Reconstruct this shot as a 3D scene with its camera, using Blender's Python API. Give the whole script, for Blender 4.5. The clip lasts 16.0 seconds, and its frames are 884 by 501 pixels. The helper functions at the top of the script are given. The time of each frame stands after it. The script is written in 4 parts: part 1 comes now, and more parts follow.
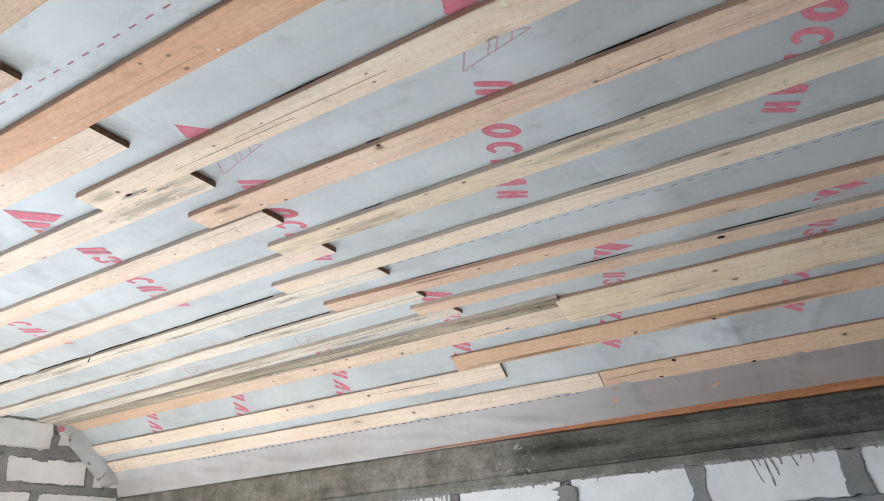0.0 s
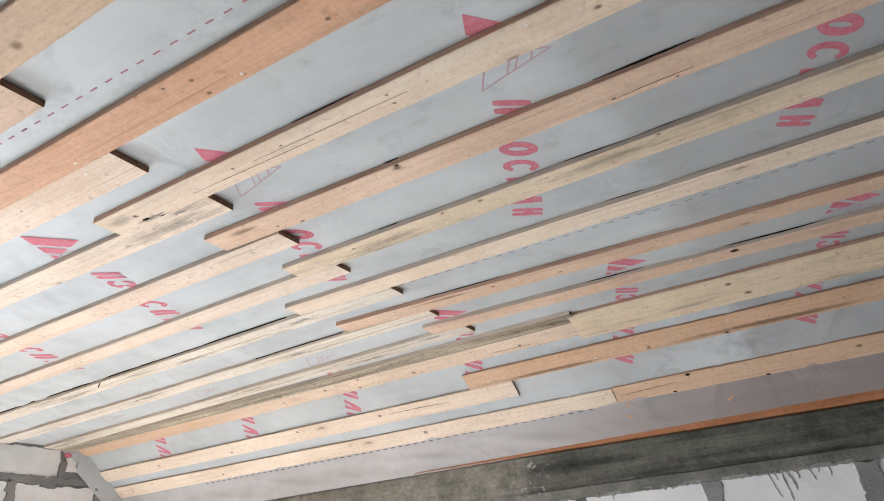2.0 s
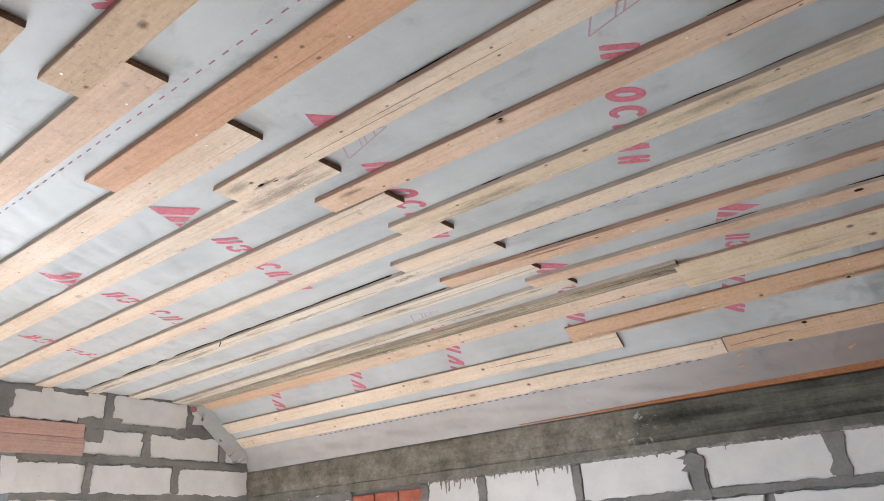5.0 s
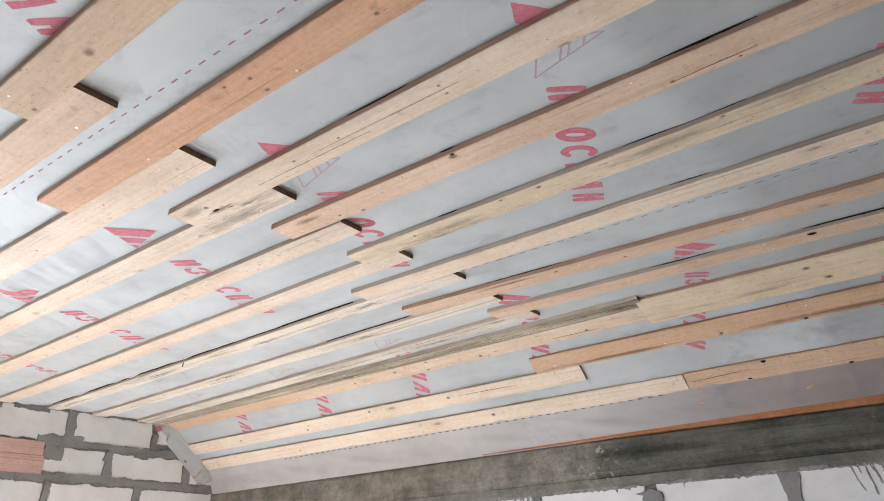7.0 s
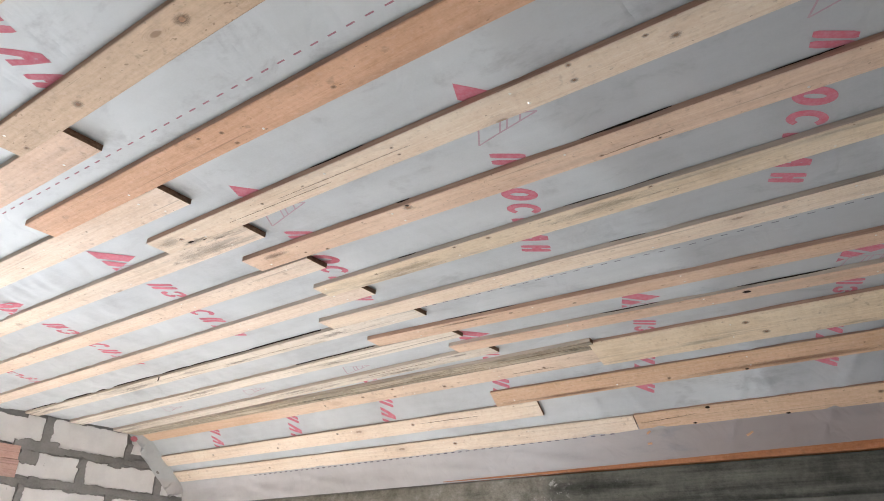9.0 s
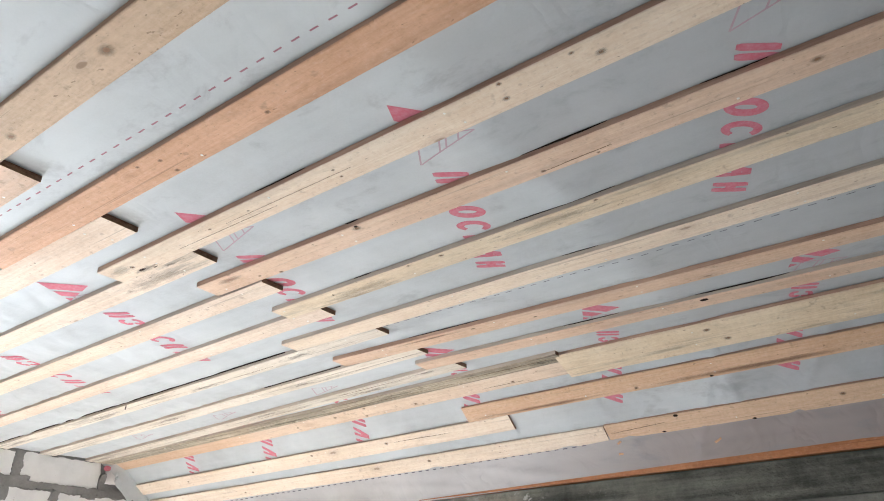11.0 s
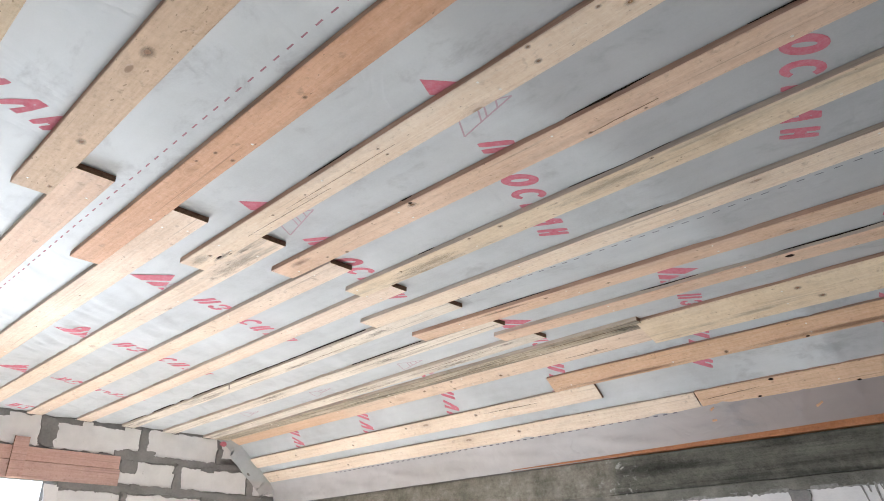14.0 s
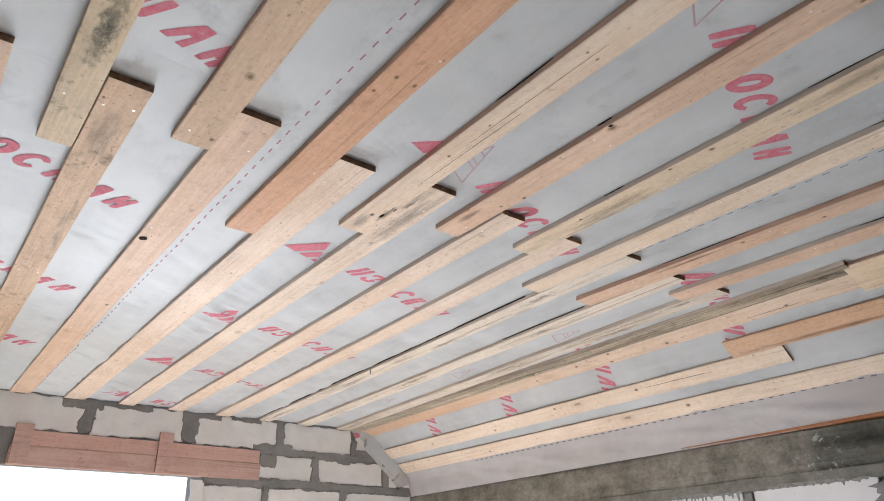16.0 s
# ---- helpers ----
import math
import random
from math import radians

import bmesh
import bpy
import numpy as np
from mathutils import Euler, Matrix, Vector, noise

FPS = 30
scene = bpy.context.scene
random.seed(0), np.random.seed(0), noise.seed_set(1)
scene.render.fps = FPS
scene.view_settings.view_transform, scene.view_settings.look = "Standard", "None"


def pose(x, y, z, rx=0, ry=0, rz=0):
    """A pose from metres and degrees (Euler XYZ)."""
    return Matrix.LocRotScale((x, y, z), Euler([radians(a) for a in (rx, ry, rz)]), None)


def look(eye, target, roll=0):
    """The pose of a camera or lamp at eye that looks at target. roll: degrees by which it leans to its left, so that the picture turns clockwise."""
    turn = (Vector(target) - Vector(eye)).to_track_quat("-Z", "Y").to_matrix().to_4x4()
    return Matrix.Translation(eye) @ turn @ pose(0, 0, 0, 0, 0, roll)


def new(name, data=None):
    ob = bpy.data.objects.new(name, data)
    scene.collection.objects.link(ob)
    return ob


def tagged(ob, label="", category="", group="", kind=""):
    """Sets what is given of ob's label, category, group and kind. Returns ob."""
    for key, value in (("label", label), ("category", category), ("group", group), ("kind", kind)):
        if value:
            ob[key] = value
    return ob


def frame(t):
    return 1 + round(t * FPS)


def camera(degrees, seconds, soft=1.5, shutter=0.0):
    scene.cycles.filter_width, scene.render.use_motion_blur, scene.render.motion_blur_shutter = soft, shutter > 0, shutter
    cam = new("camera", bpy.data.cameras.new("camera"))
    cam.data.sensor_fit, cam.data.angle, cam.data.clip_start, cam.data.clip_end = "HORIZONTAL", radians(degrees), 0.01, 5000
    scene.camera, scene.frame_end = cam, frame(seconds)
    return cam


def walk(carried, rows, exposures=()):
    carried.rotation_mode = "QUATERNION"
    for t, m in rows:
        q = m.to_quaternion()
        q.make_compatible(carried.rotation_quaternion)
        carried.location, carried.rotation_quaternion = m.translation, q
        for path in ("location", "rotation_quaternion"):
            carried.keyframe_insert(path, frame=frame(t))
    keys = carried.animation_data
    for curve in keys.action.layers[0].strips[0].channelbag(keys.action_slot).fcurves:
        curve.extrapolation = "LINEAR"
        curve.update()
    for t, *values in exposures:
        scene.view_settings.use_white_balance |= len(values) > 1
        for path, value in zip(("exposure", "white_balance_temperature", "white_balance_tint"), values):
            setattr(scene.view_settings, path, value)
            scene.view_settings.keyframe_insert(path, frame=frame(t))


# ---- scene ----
cam = camera(65.3, 16.0, soft=1.0)
PATH = [
    (0, (4.828, -3.449, 1.623), (3.938, -1.866, 2.46), -3.5),
    (0.5, (4.804, -3.475, 1.632), (3.935, -1.887, 2.483), -7.2),
    (1, (4.757, -3.477, 1.624), (3.822, -1.924, 2.47), -3.2),
    (1.5, (4.764, -3.484, 1.625), (3.826, -1.956, 2.511), -3.4),
    (2, (4.78, -3.481, 1.629), (3.907, -1.913, 2.512), -4.6),
    (2.5, (4.766, -3.483, 1.624), (3.832, -1.921, 2.453), -4.1),
    (3, (4.769, -3.488, 1.622), (3.853, -1.909, 2.44), -3.2),
    (3.5, (4.748, -3.501, 1.627), (3.67, -2.013, 2.417), -3.2),
    (3.7, (4.748, -3.508, 1.62), (3.649, -2.031, 2.402), -2.8),
    (5.8, (4.721, -3.523, 1.623), (3.6, -2.066, 2.412), -3.7),
    (6, (4.718, -3.505, 1.629), (3.654, -2.0, 2.406), -4.2),
    (6.5, (4.758, -3.494, 1.633), (3.798, -1.962, 2.488), -4.4),
    (7, (4.838, -3.467, 1.643), (3.766, -2.003, 2.484), -2.0),
    (7.5, (4.914, -3.483, 1.639), (3.747, -2.089, 2.474), -3.4),
    (8, (4.936, -3.597, 1.651), (3.968, -2.057, 2.48), -3.1),
    (8.5, (4.96, -3.626, 1.634), (4.041, -2.055, 2.463), -0.6),
    (9, (5.061, -3.541, 1.628), (4.014, -2.092, 2.525), 1.0),
    (9.5, (5.129, -3.494, 1.636), (4.098, -2.057, 2.57), -0.5),
    (10, (5.137, -3.517, 1.636), (4.127, -2.059, 2.563), -1.8),
    (10.2, (5.137, -3.521, 1.637), (4.14, -2.069, 2.585), -1.5),
    (12.3, (5.243, -3.398, 1.651), (4.121, -1.976, 2.499), 0.5),
    (12.5, (5.26, -3.398, 1.64), (4.047, -2.054, 2.49), 0.3),
    (13, (5.283, -3.385, 1.639), (4.109, -2.023, 2.515), -4.0),
    (13.5, (5.276, -3.373, 1.64), (4.099, -1.993, 2.483), -2.1),
    (14, (5.262, -3.388, 1.638), (4.008, -2.094, 2.507), -0.7),
    (14.5, (5.16, -3.434, 1.638), (3.955, -2.108, 2.527), -0.4),
    (15, (5.025, -3.483, 1.642), (3.873, -2.109, 2.528), -0.3),
    (15.5, (4.916, -3.476, 1.63), (3.636, -2.174, 2.447), 0.2),
    (16, (4.801, -3.408, 1.629), (3.383, -2.291, 2.49), -1.4),
]
walk(cam, [(t, look(eye, target, roll)) for t, eye, target, roll in PATH], [(0.0, 1.77, 6100, 13), (0.5, 1.73, 6320, 16), (1.0, 1.80, 6360, 16), (1.5, 1.71, 6420, 17), (2.5, 1.67, 6420, 17), (3.5, 1.63, 6420, 17), (6.0, 1.40, 6540, 19), (7.0, 1.60, 6420, 18), (7.5, 1.55, 6320, 17), (8.0, 1.55, 6520, 19), (9.5, 1.71, 6500, 18), (12.5, 1.85, 6220, 14), (13.5, 1.75, 6420, 17), (15.0, 1.65, 6440, 18), (16.0, 1.36, 6520, 20)])

# ---- light ----
world = bpy.data.worlds.new("sky")
scene.world = world
world.use_nodes = True
wn, wl = world.node_tree.nodes, world.node_tree.links
sky = wn.new("ShaderNodeTexSky")
sky.sky_type, sky.sun_disc = "NISHITA", False
sky.sun_elevation, sky.sun_rotation = radians(50), radians(284)
wl.new(sky.outputs[0], wn["Background"].inputs[0])
wn["Background"].inputs[1].default_value = 0.15

sun_data = bpy.data.lights.new("sun", "SUN")
sun_data.energy, sun_data.angle, sun_data.color = 5.0, radians(0.5), (1.0, 0.94, 0.86)
sun = new("sun", sun_data)
sun.matrix_world = look((0, 0, 0), (0.62, -0.155, -0.77))


def window_light(name, eye, target, sx, sy, watts, tint=(0.97, 0.98, 1.0)):
    d = bpy.data.lights.new(name, "AREA")
    d.shape, d.size, d.size_y, d.energy, d.color = "RECTANGLE", sx, sy, watts, tint
    o = new(name, d)
    o.matrix_world = look(eye, target)
    return o


window_light("window_daylight", (-0.16, -2.5, 1.55), (1.4, -2.7, 0.40), 1.45, 1.35, 77, (0.80, 0.925, 1.0)).data.spread = radians(137)
# added light from an unseen side opening, assumed from the boards' dark near sides
window_light("unseen_side_daylight", (1.65, 0.16, 1.02), (1.0, -2.9, -0.9), 1.9, 0.95, 91, (0.93, 0.975, 1.0)).data.spread = radians(110)

# ---- materials ----


class Nodes:
    """A small builder for a node material."""

    def __init__(self, name, rough=0.8, specular=0.3):
        self.mat = bpy.data.materials.new(name)
        self.mat.use_nodes = True
        self.n, self.l = self.mat.node_tree.nodes, self.mat.node_tree.links
        self.bsdf = self.n["Principled BSDF"]
        self.bsdf.inputs["Roughness"].default_value = rough
        self.bsdf.inputs["Specular IOR Level"].default_value = specular

    def add(self, kind, **values):
        node = self.n.new(kind)
        for key, value in values.items():
            node.inputs[key.replace("_", " ")].default_value = value
        return node

    def put(self, a, b):
        self.l.new(a, b)

    def math(self, op, a, b=0.0, c=None):
        node = self.n.new("ShaderNodeMath")
        node.operation = op
        for i, v in enumerate((a, b) if c is None else (a, b, c)):
            if isinstance(v, (int, float)):
                node.inputs[i].default_value = v
            else:
                self.put(v, node.inputs[i])
        return node.outputs[0]

    def coords(self, scale=(1, 1, 1), vary=True):
        tc = self.n.new("ShaderNodeTexCoord")
        out = tc.outputs["Object"]
        if vary:
            info = self.n.new("ShaderNodeObjectInfo")
            shift = self.n.new("ShaderNodeVectorMath")
            shift.operation = "MULTIPLY_ADD"
            self.put(info.outputs["Random"], shift.inputs[0])
            shift.inputs[1].default_value = (37.0, 19.0, 11.0)
            self.put(out, shift.inputs[2])
            out = shift.outputs[0]
        mp = self.n.new("ShaderNodeMapping")
        mp.inputs["Scale"].default_value = scale
        self.put(out, mp.inputs[0])
        return mp.outputs[0]

    def noise(self, vec, scale, detail=4.0, rough=0.55, distort=0.0):
        t = self.add("ShaderNodeTexNoise", Scale=scale, Detail=detail, Roughness=rough, Distortion=distort)
        self.put(vec, t.inputs["Vector"])
        return t.outputs["Fac"]

    def ramp(self, fac, stops):
        r = self.n.new("ShaderNodeValToRGB")
        el = r.color_ramp.elements
        while len(el) < len(stops):
            el.new(0.5)
        for e, (p, c) in zip(el, stops):
            e.position = p
            e.color = (*c, 1) if len(c) == 3 else c
        self.put(fac, r.inputs[0])
        return r.outputs[0]

    def mix(self, fac, a, b, blend="MIX"):
        m = self.n.new("ShaderNodeMix")
        m.data_type, m.blend_type = "RGBA", blend
        for sock, v in ((m.inputs[0], fac), (m.inputs[6], a), (m.inputs[7], b)):
            if isinstance(v, (int, float)):
                sock.default_value = v
            elif isinstance(v, tuple):
                sock.default_value = (*v, 1)
            else:
                self.put(v, sock)
        return m.outputs[2]

    def step(self, fac, lo, hi):
        m = self.n.new("ShaderNodeMapRange")
        m.interpolation_type = "SMOOTHSTEP"
        m.inputs[1].default_value, m.inputs[2].default_value = lo, hi
        self.put(fac, m.inputs[0])
        return m.outputs[0]

    def done(self, color, height=None, strength=0.3, distance=0.004):
        if isinstance(color, tuple):
            self.bsdf.inputs["Base Color"].default_value = (*color, 1)
        else:
            self.put(color, self.bsdf.inputs["Base Color"])
        if height is not None:
            b = self.add("ShaderNodeBump", Strength=strength, Distance=distance)
            self.put(height, b.inputs["Height"])
            self.put(b.outputs[0], self.bsdf.inputs["Normal"])
        return self.mat


def wood(name, light, dark, knot=(0.16, 0.07, 0.03), knots=0.22, grey=0.0, mould=0.0, stain=(), cracks=0.615, warm=None, spot=(0.10, 0.11, 0.07), rough=0.70):
    """Sawn softwood with the grain along x: bands, fibres, knots, weathering."""
    m = Nodes(name, 0.72, 0.25)
    v = m.coords()
    # knots: a few round cells drawn out along the grain
    kv = m.n.new("ShaderNodeMapping")
    kv.inputs["Scale"].default_value = (3.6, 9.0, 0.01)
    m.put(v, kv.inputs[0])
    vo = m.add("ShaderNodeTexVoronoi", Scale=1.0, Randomness=1.0)
    m.put(kv.outputs[0], vo.inputs["Vector"])
    sep = m.n.new("ShaderNodeSeparateColor")
    m.put(vo.outputs["Color"], sep.inputs[0])
    pick = m.step(sep.outputs[0], 1.0 - knots, 1.0 - knots + 0.02)
    size = m.math("MULTIPLY_ADD", sep.outputs[1], 0.07, 0.05)
    near = m.math("DIVIDE", vo.outputs["Distance"], size)
    knot_mask = m.math("MULTIPLY", m.math("SUBTRACT", 1.0, m.step(near, 0.75, 1.15)), pick)
    halo = m.math("MULTIPLY", m.math("SUBTRACT", 1.0, m.step(near, 0.9, 3.2)), pick)
    # year rings bend round the knots
    stretch = m.n.new("ShaderNodeMapping")
    stretch.inputs["Scale"].default_value = (0.32, 11.0, 11.0)
    m.put(v, stretch.inputs[0])
    bend = m.n.new("ShaderNodeVectorMath")
    bend.operation = "ADD"
    m.put(stretch.outputs[0], bend.inputs[0])
    m.put(m.math("MULTIPLY", halo, 0.55), bend.inputs[1])
    rings = m.noise(bend.outputs[0], 1.6, 2.0, 0.5, 0.6)
    bands = m.math("SINE", m.math("MULTIPLY", rings, 46.0))
    bands = m.math("MULTIPLY_ADD", bands, 0.5, 0.5)
    fv = m.n.new("ShaderNodeMapping")
    fv.inputs["Scale"].default_value = (5.0, 190.0, 190.0)
    m.put(v, fv.inputs[0])
    fibre = m.noise(fv.outputs[0], 1.0, 3.0, 0.6)
    blotch = m.noise(v, 3.2, 4.0, 0.6)
    fine = m.noise(v, 24.0, 3.0, 0.6)
    saw = m.noise(m.coords((150.0, 14.0, 14.0)), 1.0, 3.0, 0.6)
    tone = m.math("ADD", m.math("MULTIPLY", bands, 0.09), m.math("ADD", m.math("MULTIPLY", fibre, 0.22), m.math("MULTIPLY", blotch, 0.56)))
    tone = m.math("MULTIPLY_ADD", saw, 0.18, tone)
    tone = m.math("MULTIPLY_ADD", m.math("SUBTRACT", m.noise(m.coords((70.0, 120.0, 120.0)), 1.0, 3.0, 0.7), 0.5), 0.34, tone)
    col = m.ramp(tone, [(0.37, light), (0.76, dark)])
    info = m.n.new("ShaderNodeObjectInfo")
    hsv = m.add("ShaderNodeHueSaturation")
    m.put(m.math("MULTIPLY_ADD", info.outputs["Random"], 0.10, 0.95), hsv.inputs["Value"])
    m.put(m.math("MULTIPLY_ADD", m.math("FRACT", m.math("MULTIPLY", info.outputs["Random"], 7.3)), 0.14, 1.02), hsv.inputs["Saturation"])
    m.put(col, hsv.inputs["Color"])
    col = hsv.outputs[0]
    col = m.mix(m.math("MULTIPLY", halo, 0.35), col, tuple(0.6 * a + 0.4 * b for a, b in zip(dark, knot)))
    col = m.mix(m.math("MULTIPLY", knot_mask, 0.55), col, knot)
    if grey:
        wet = m.step(m.noise(m.coords((1.0, 9.0, 9.0)), 1.3, 5.0, 0.65), 0.62 - 0.3 * grey, 0.72)
        col = m.mix(m.math("MULTIPLY", wet, 0.75), col, (0.17, 0.155, 0.125))
    if mould:
        spots = m.step(m.noise(v, 9.0, 6.0, 0.75), 0.60 - 0.14 * mould, 0.72)
        col = m.mix(m.math("MULTIPLY", spots, 0.8), col, spot)
    streak = m.step(m.noise(m.coords((0.55, 13.0, 13.0)), 1.0, 4.0, 0.6), 0.50, 0.70)
    col = m.mix(m.math("MULTIPLY", streak, 0.30), col, tuple(0.62 * c + 0.05 for c in dark))
    smudge = m.step(m.noise(m.coords((1.0, 2.6, 2.6)), 5.5, 5.0, 0.65, 0.4), 0.53, 0.72)
    col = m.mix(m.math("MULTIPLY", smudge, 0.30), col, tuple(0.70 * c + 0.02 for c in dark))
    bleach = m.step(m.noise(m.coords((0.8, 3.4, 3.4)), 2.3, 4.0, 0.6, 0.3), 0.52, 0.74)
    col = m.mix(m.math("MULTIPLY", bleach, 0.35), col, tuple(min(0.9, 0.35 * c + 0.60 * d + 0.06) for c, d in zip(dark, light)))
    fuzz = m.noise(m.coords((38.0, 70.0, 70.0)), 1.0, 5.0, 0.75)
    col = m.mix(m.math("MULTIPLY", m.step(fuzz, 0.50, 0.70), 0.32), col, tuple(min(0.93, 0.8 * c + 0.18) for c in light))
    col = m.mix(m.math("MULTIPLY", m.math("SUBTRACT", 1.0, m.step(fuzz, 0.30, 0.47)), 0.34), col, tuple(0.62 * c for c in dark))
    dirt = m.step(fine, 0.62, 0.76)
    col = m.mix(m.math("MULTIPLY", dirt, 0.38), col, (0.22, 0.14, 0.09))
    lines = m.n.new("ShaderNodeMapping")
    lines.inputs["Scale"].default_value = (1.1, 75.0, 75.0)
    m.put(v, lines.inputs[0])
    crack = m.step(m.noise(lines.outputs[0], 1.0, 4.0, 0.6), cracks, cracks + 0.09)
    col = m.mix(m.math("MULTIPLY", crack, 0.42 if cracks > 0.6 else 0.85), col, tuple(0.45 * c for c in dark))
    pv = m.n.new("ShaderNodeMapping")
    pv.inputs["Scale"].default_value = (50.0, 95.0, 95.0)
    m.put(v, pv.inputs[0])
    pits = m.step(m.noise(pv.outputs[0], 1.0, 2.0, 0.5), rough, rough + 0.06)
    col = m.mix(m.math("MULTIPLY", pits, 0.55), col, (0.16, 0.09, 0.05))
    if warm is not None:
        wx = m.n.new("ShaderNodeSeparateXYZ")
        m.put(m.coords(vary=False), wx.inputs[0])
        fresh = m.math("SUBTRACT", 1.0, m.step(m.math("MULTIPLY_ADD", blotch, 0.9, wx.outputs[0]), warm, warm + 0.7))
        col = m.mix(m.math("MULTIPLY", fresh, 0.6), col, m.ramp(tone, [(0.35, (0.66, 0.43, 0.27)), (0.85, (0.46, 0.26, 0.14))]))
    if stain:
        sx = m.n.new("ShaderNodeSeparateXYZ")
        m.put(m.coords(vary=False), sx.inputs[0])
        where = m.math("MULTIPLY", m.step(sx.outputs[0], stain[0], stain[0] + 0.12), m.step(m.noise(m.coords((3.0, 30.0, 30.0)), 1.4, 5.0, 0.6), 0.44, 0.60))
        col = m.mix(m.math("MULTIPLY", where, 0.45), col, (0.20, 0.19, 0.15))
    height = m.math("ADD", m.math("MULTIPLY", fibre, 0.7), m.math("MULTIPLY", bands, 0.25))
    return m.done(col, height, 0.45, 0.002)


WOOD_PALE = wood("pale sawn pine", (0.85, 0.74, 0.635), (0.66, 0.52, 0.405))
WOOD_PEACH = wood("peach sawn pine", (0.80, 0.63, 0.50), (0.62, 0.44, 0.315))
WOOD_CREAM = wood("creamy sawn pine", (0.86, 0.757, 0.635), (0.68, 0.54, 0.412))
WOOD_HONEY = wood("honey sawn pine", (0.80, 0.60, 0.44), (0.61, 0.42, 0.28))
WOOD_RUST = wood("rust-brown timber", (0.54, 0.25, 0.125), (0.36, 0.15, 0.07))
WOOD_WARM = wood("peach pine turning orange", (0.83, 0.69, 0.555), (0.65, 0.49, 0.36), warm=-0.35)
WOOD_AMBER = wood("amber sawn larch", (0.76, 0.57, 0.42), (0.58, 0.385, 0.255))
WOOD_ORANGE = wood("orange sawn larch", (0.76, 0.49, 0.335), (0.58, 0.335, 0.205))
WOOD_TAN = wood("tan sawn pine", (0.75, 0.58, 0.42), (0.55, 0.395, 0.265), rough=0.68)
WOOD_GREY = wood("weathered grey pine", (0.62, 0.55, 0.44), (0.34, 0.29, 0.22), grey=0.75, mould=0.45, spot=(0.11, 0.09, 0.065), cracks=0.53)
WOOD_STAIN = wood("stained pale pine", (0.80, 0.69, 0.54), (0.60, 0.48, 0.34), grey=0.35)
WOOD_MOULD = wood("mouldy pale pine", (0.72, 0.62, 0.47), (0.54, 0.43, 0.30), grey=0.1, mould=0.2)
WOOD_END = wood("pale pine with a grey stained end", (0.83, 0.725, 0.615), (0.64, 0.51, 0.39), stain=(1.42,))
WOOD_MAP = wood("tan pine speckled with dirt", (0.66, 0.50, 0.36), (0.45, 0.31, 0.20), grey=0.15, mould=0.35, spot=(0.16, 0.11, 0.07), rough=0.66)
WOOD_CRACK = wood("whitish weathered pine", (0.80, 0.745, 0.665), (0.61, 0.545, 0.455), grey=0.18, cracks=0.585)
WOOD_RED = wood("red-brown formwork pine", (0.62, 0.435, 0.385), (0.48, 0.31, 0.265))


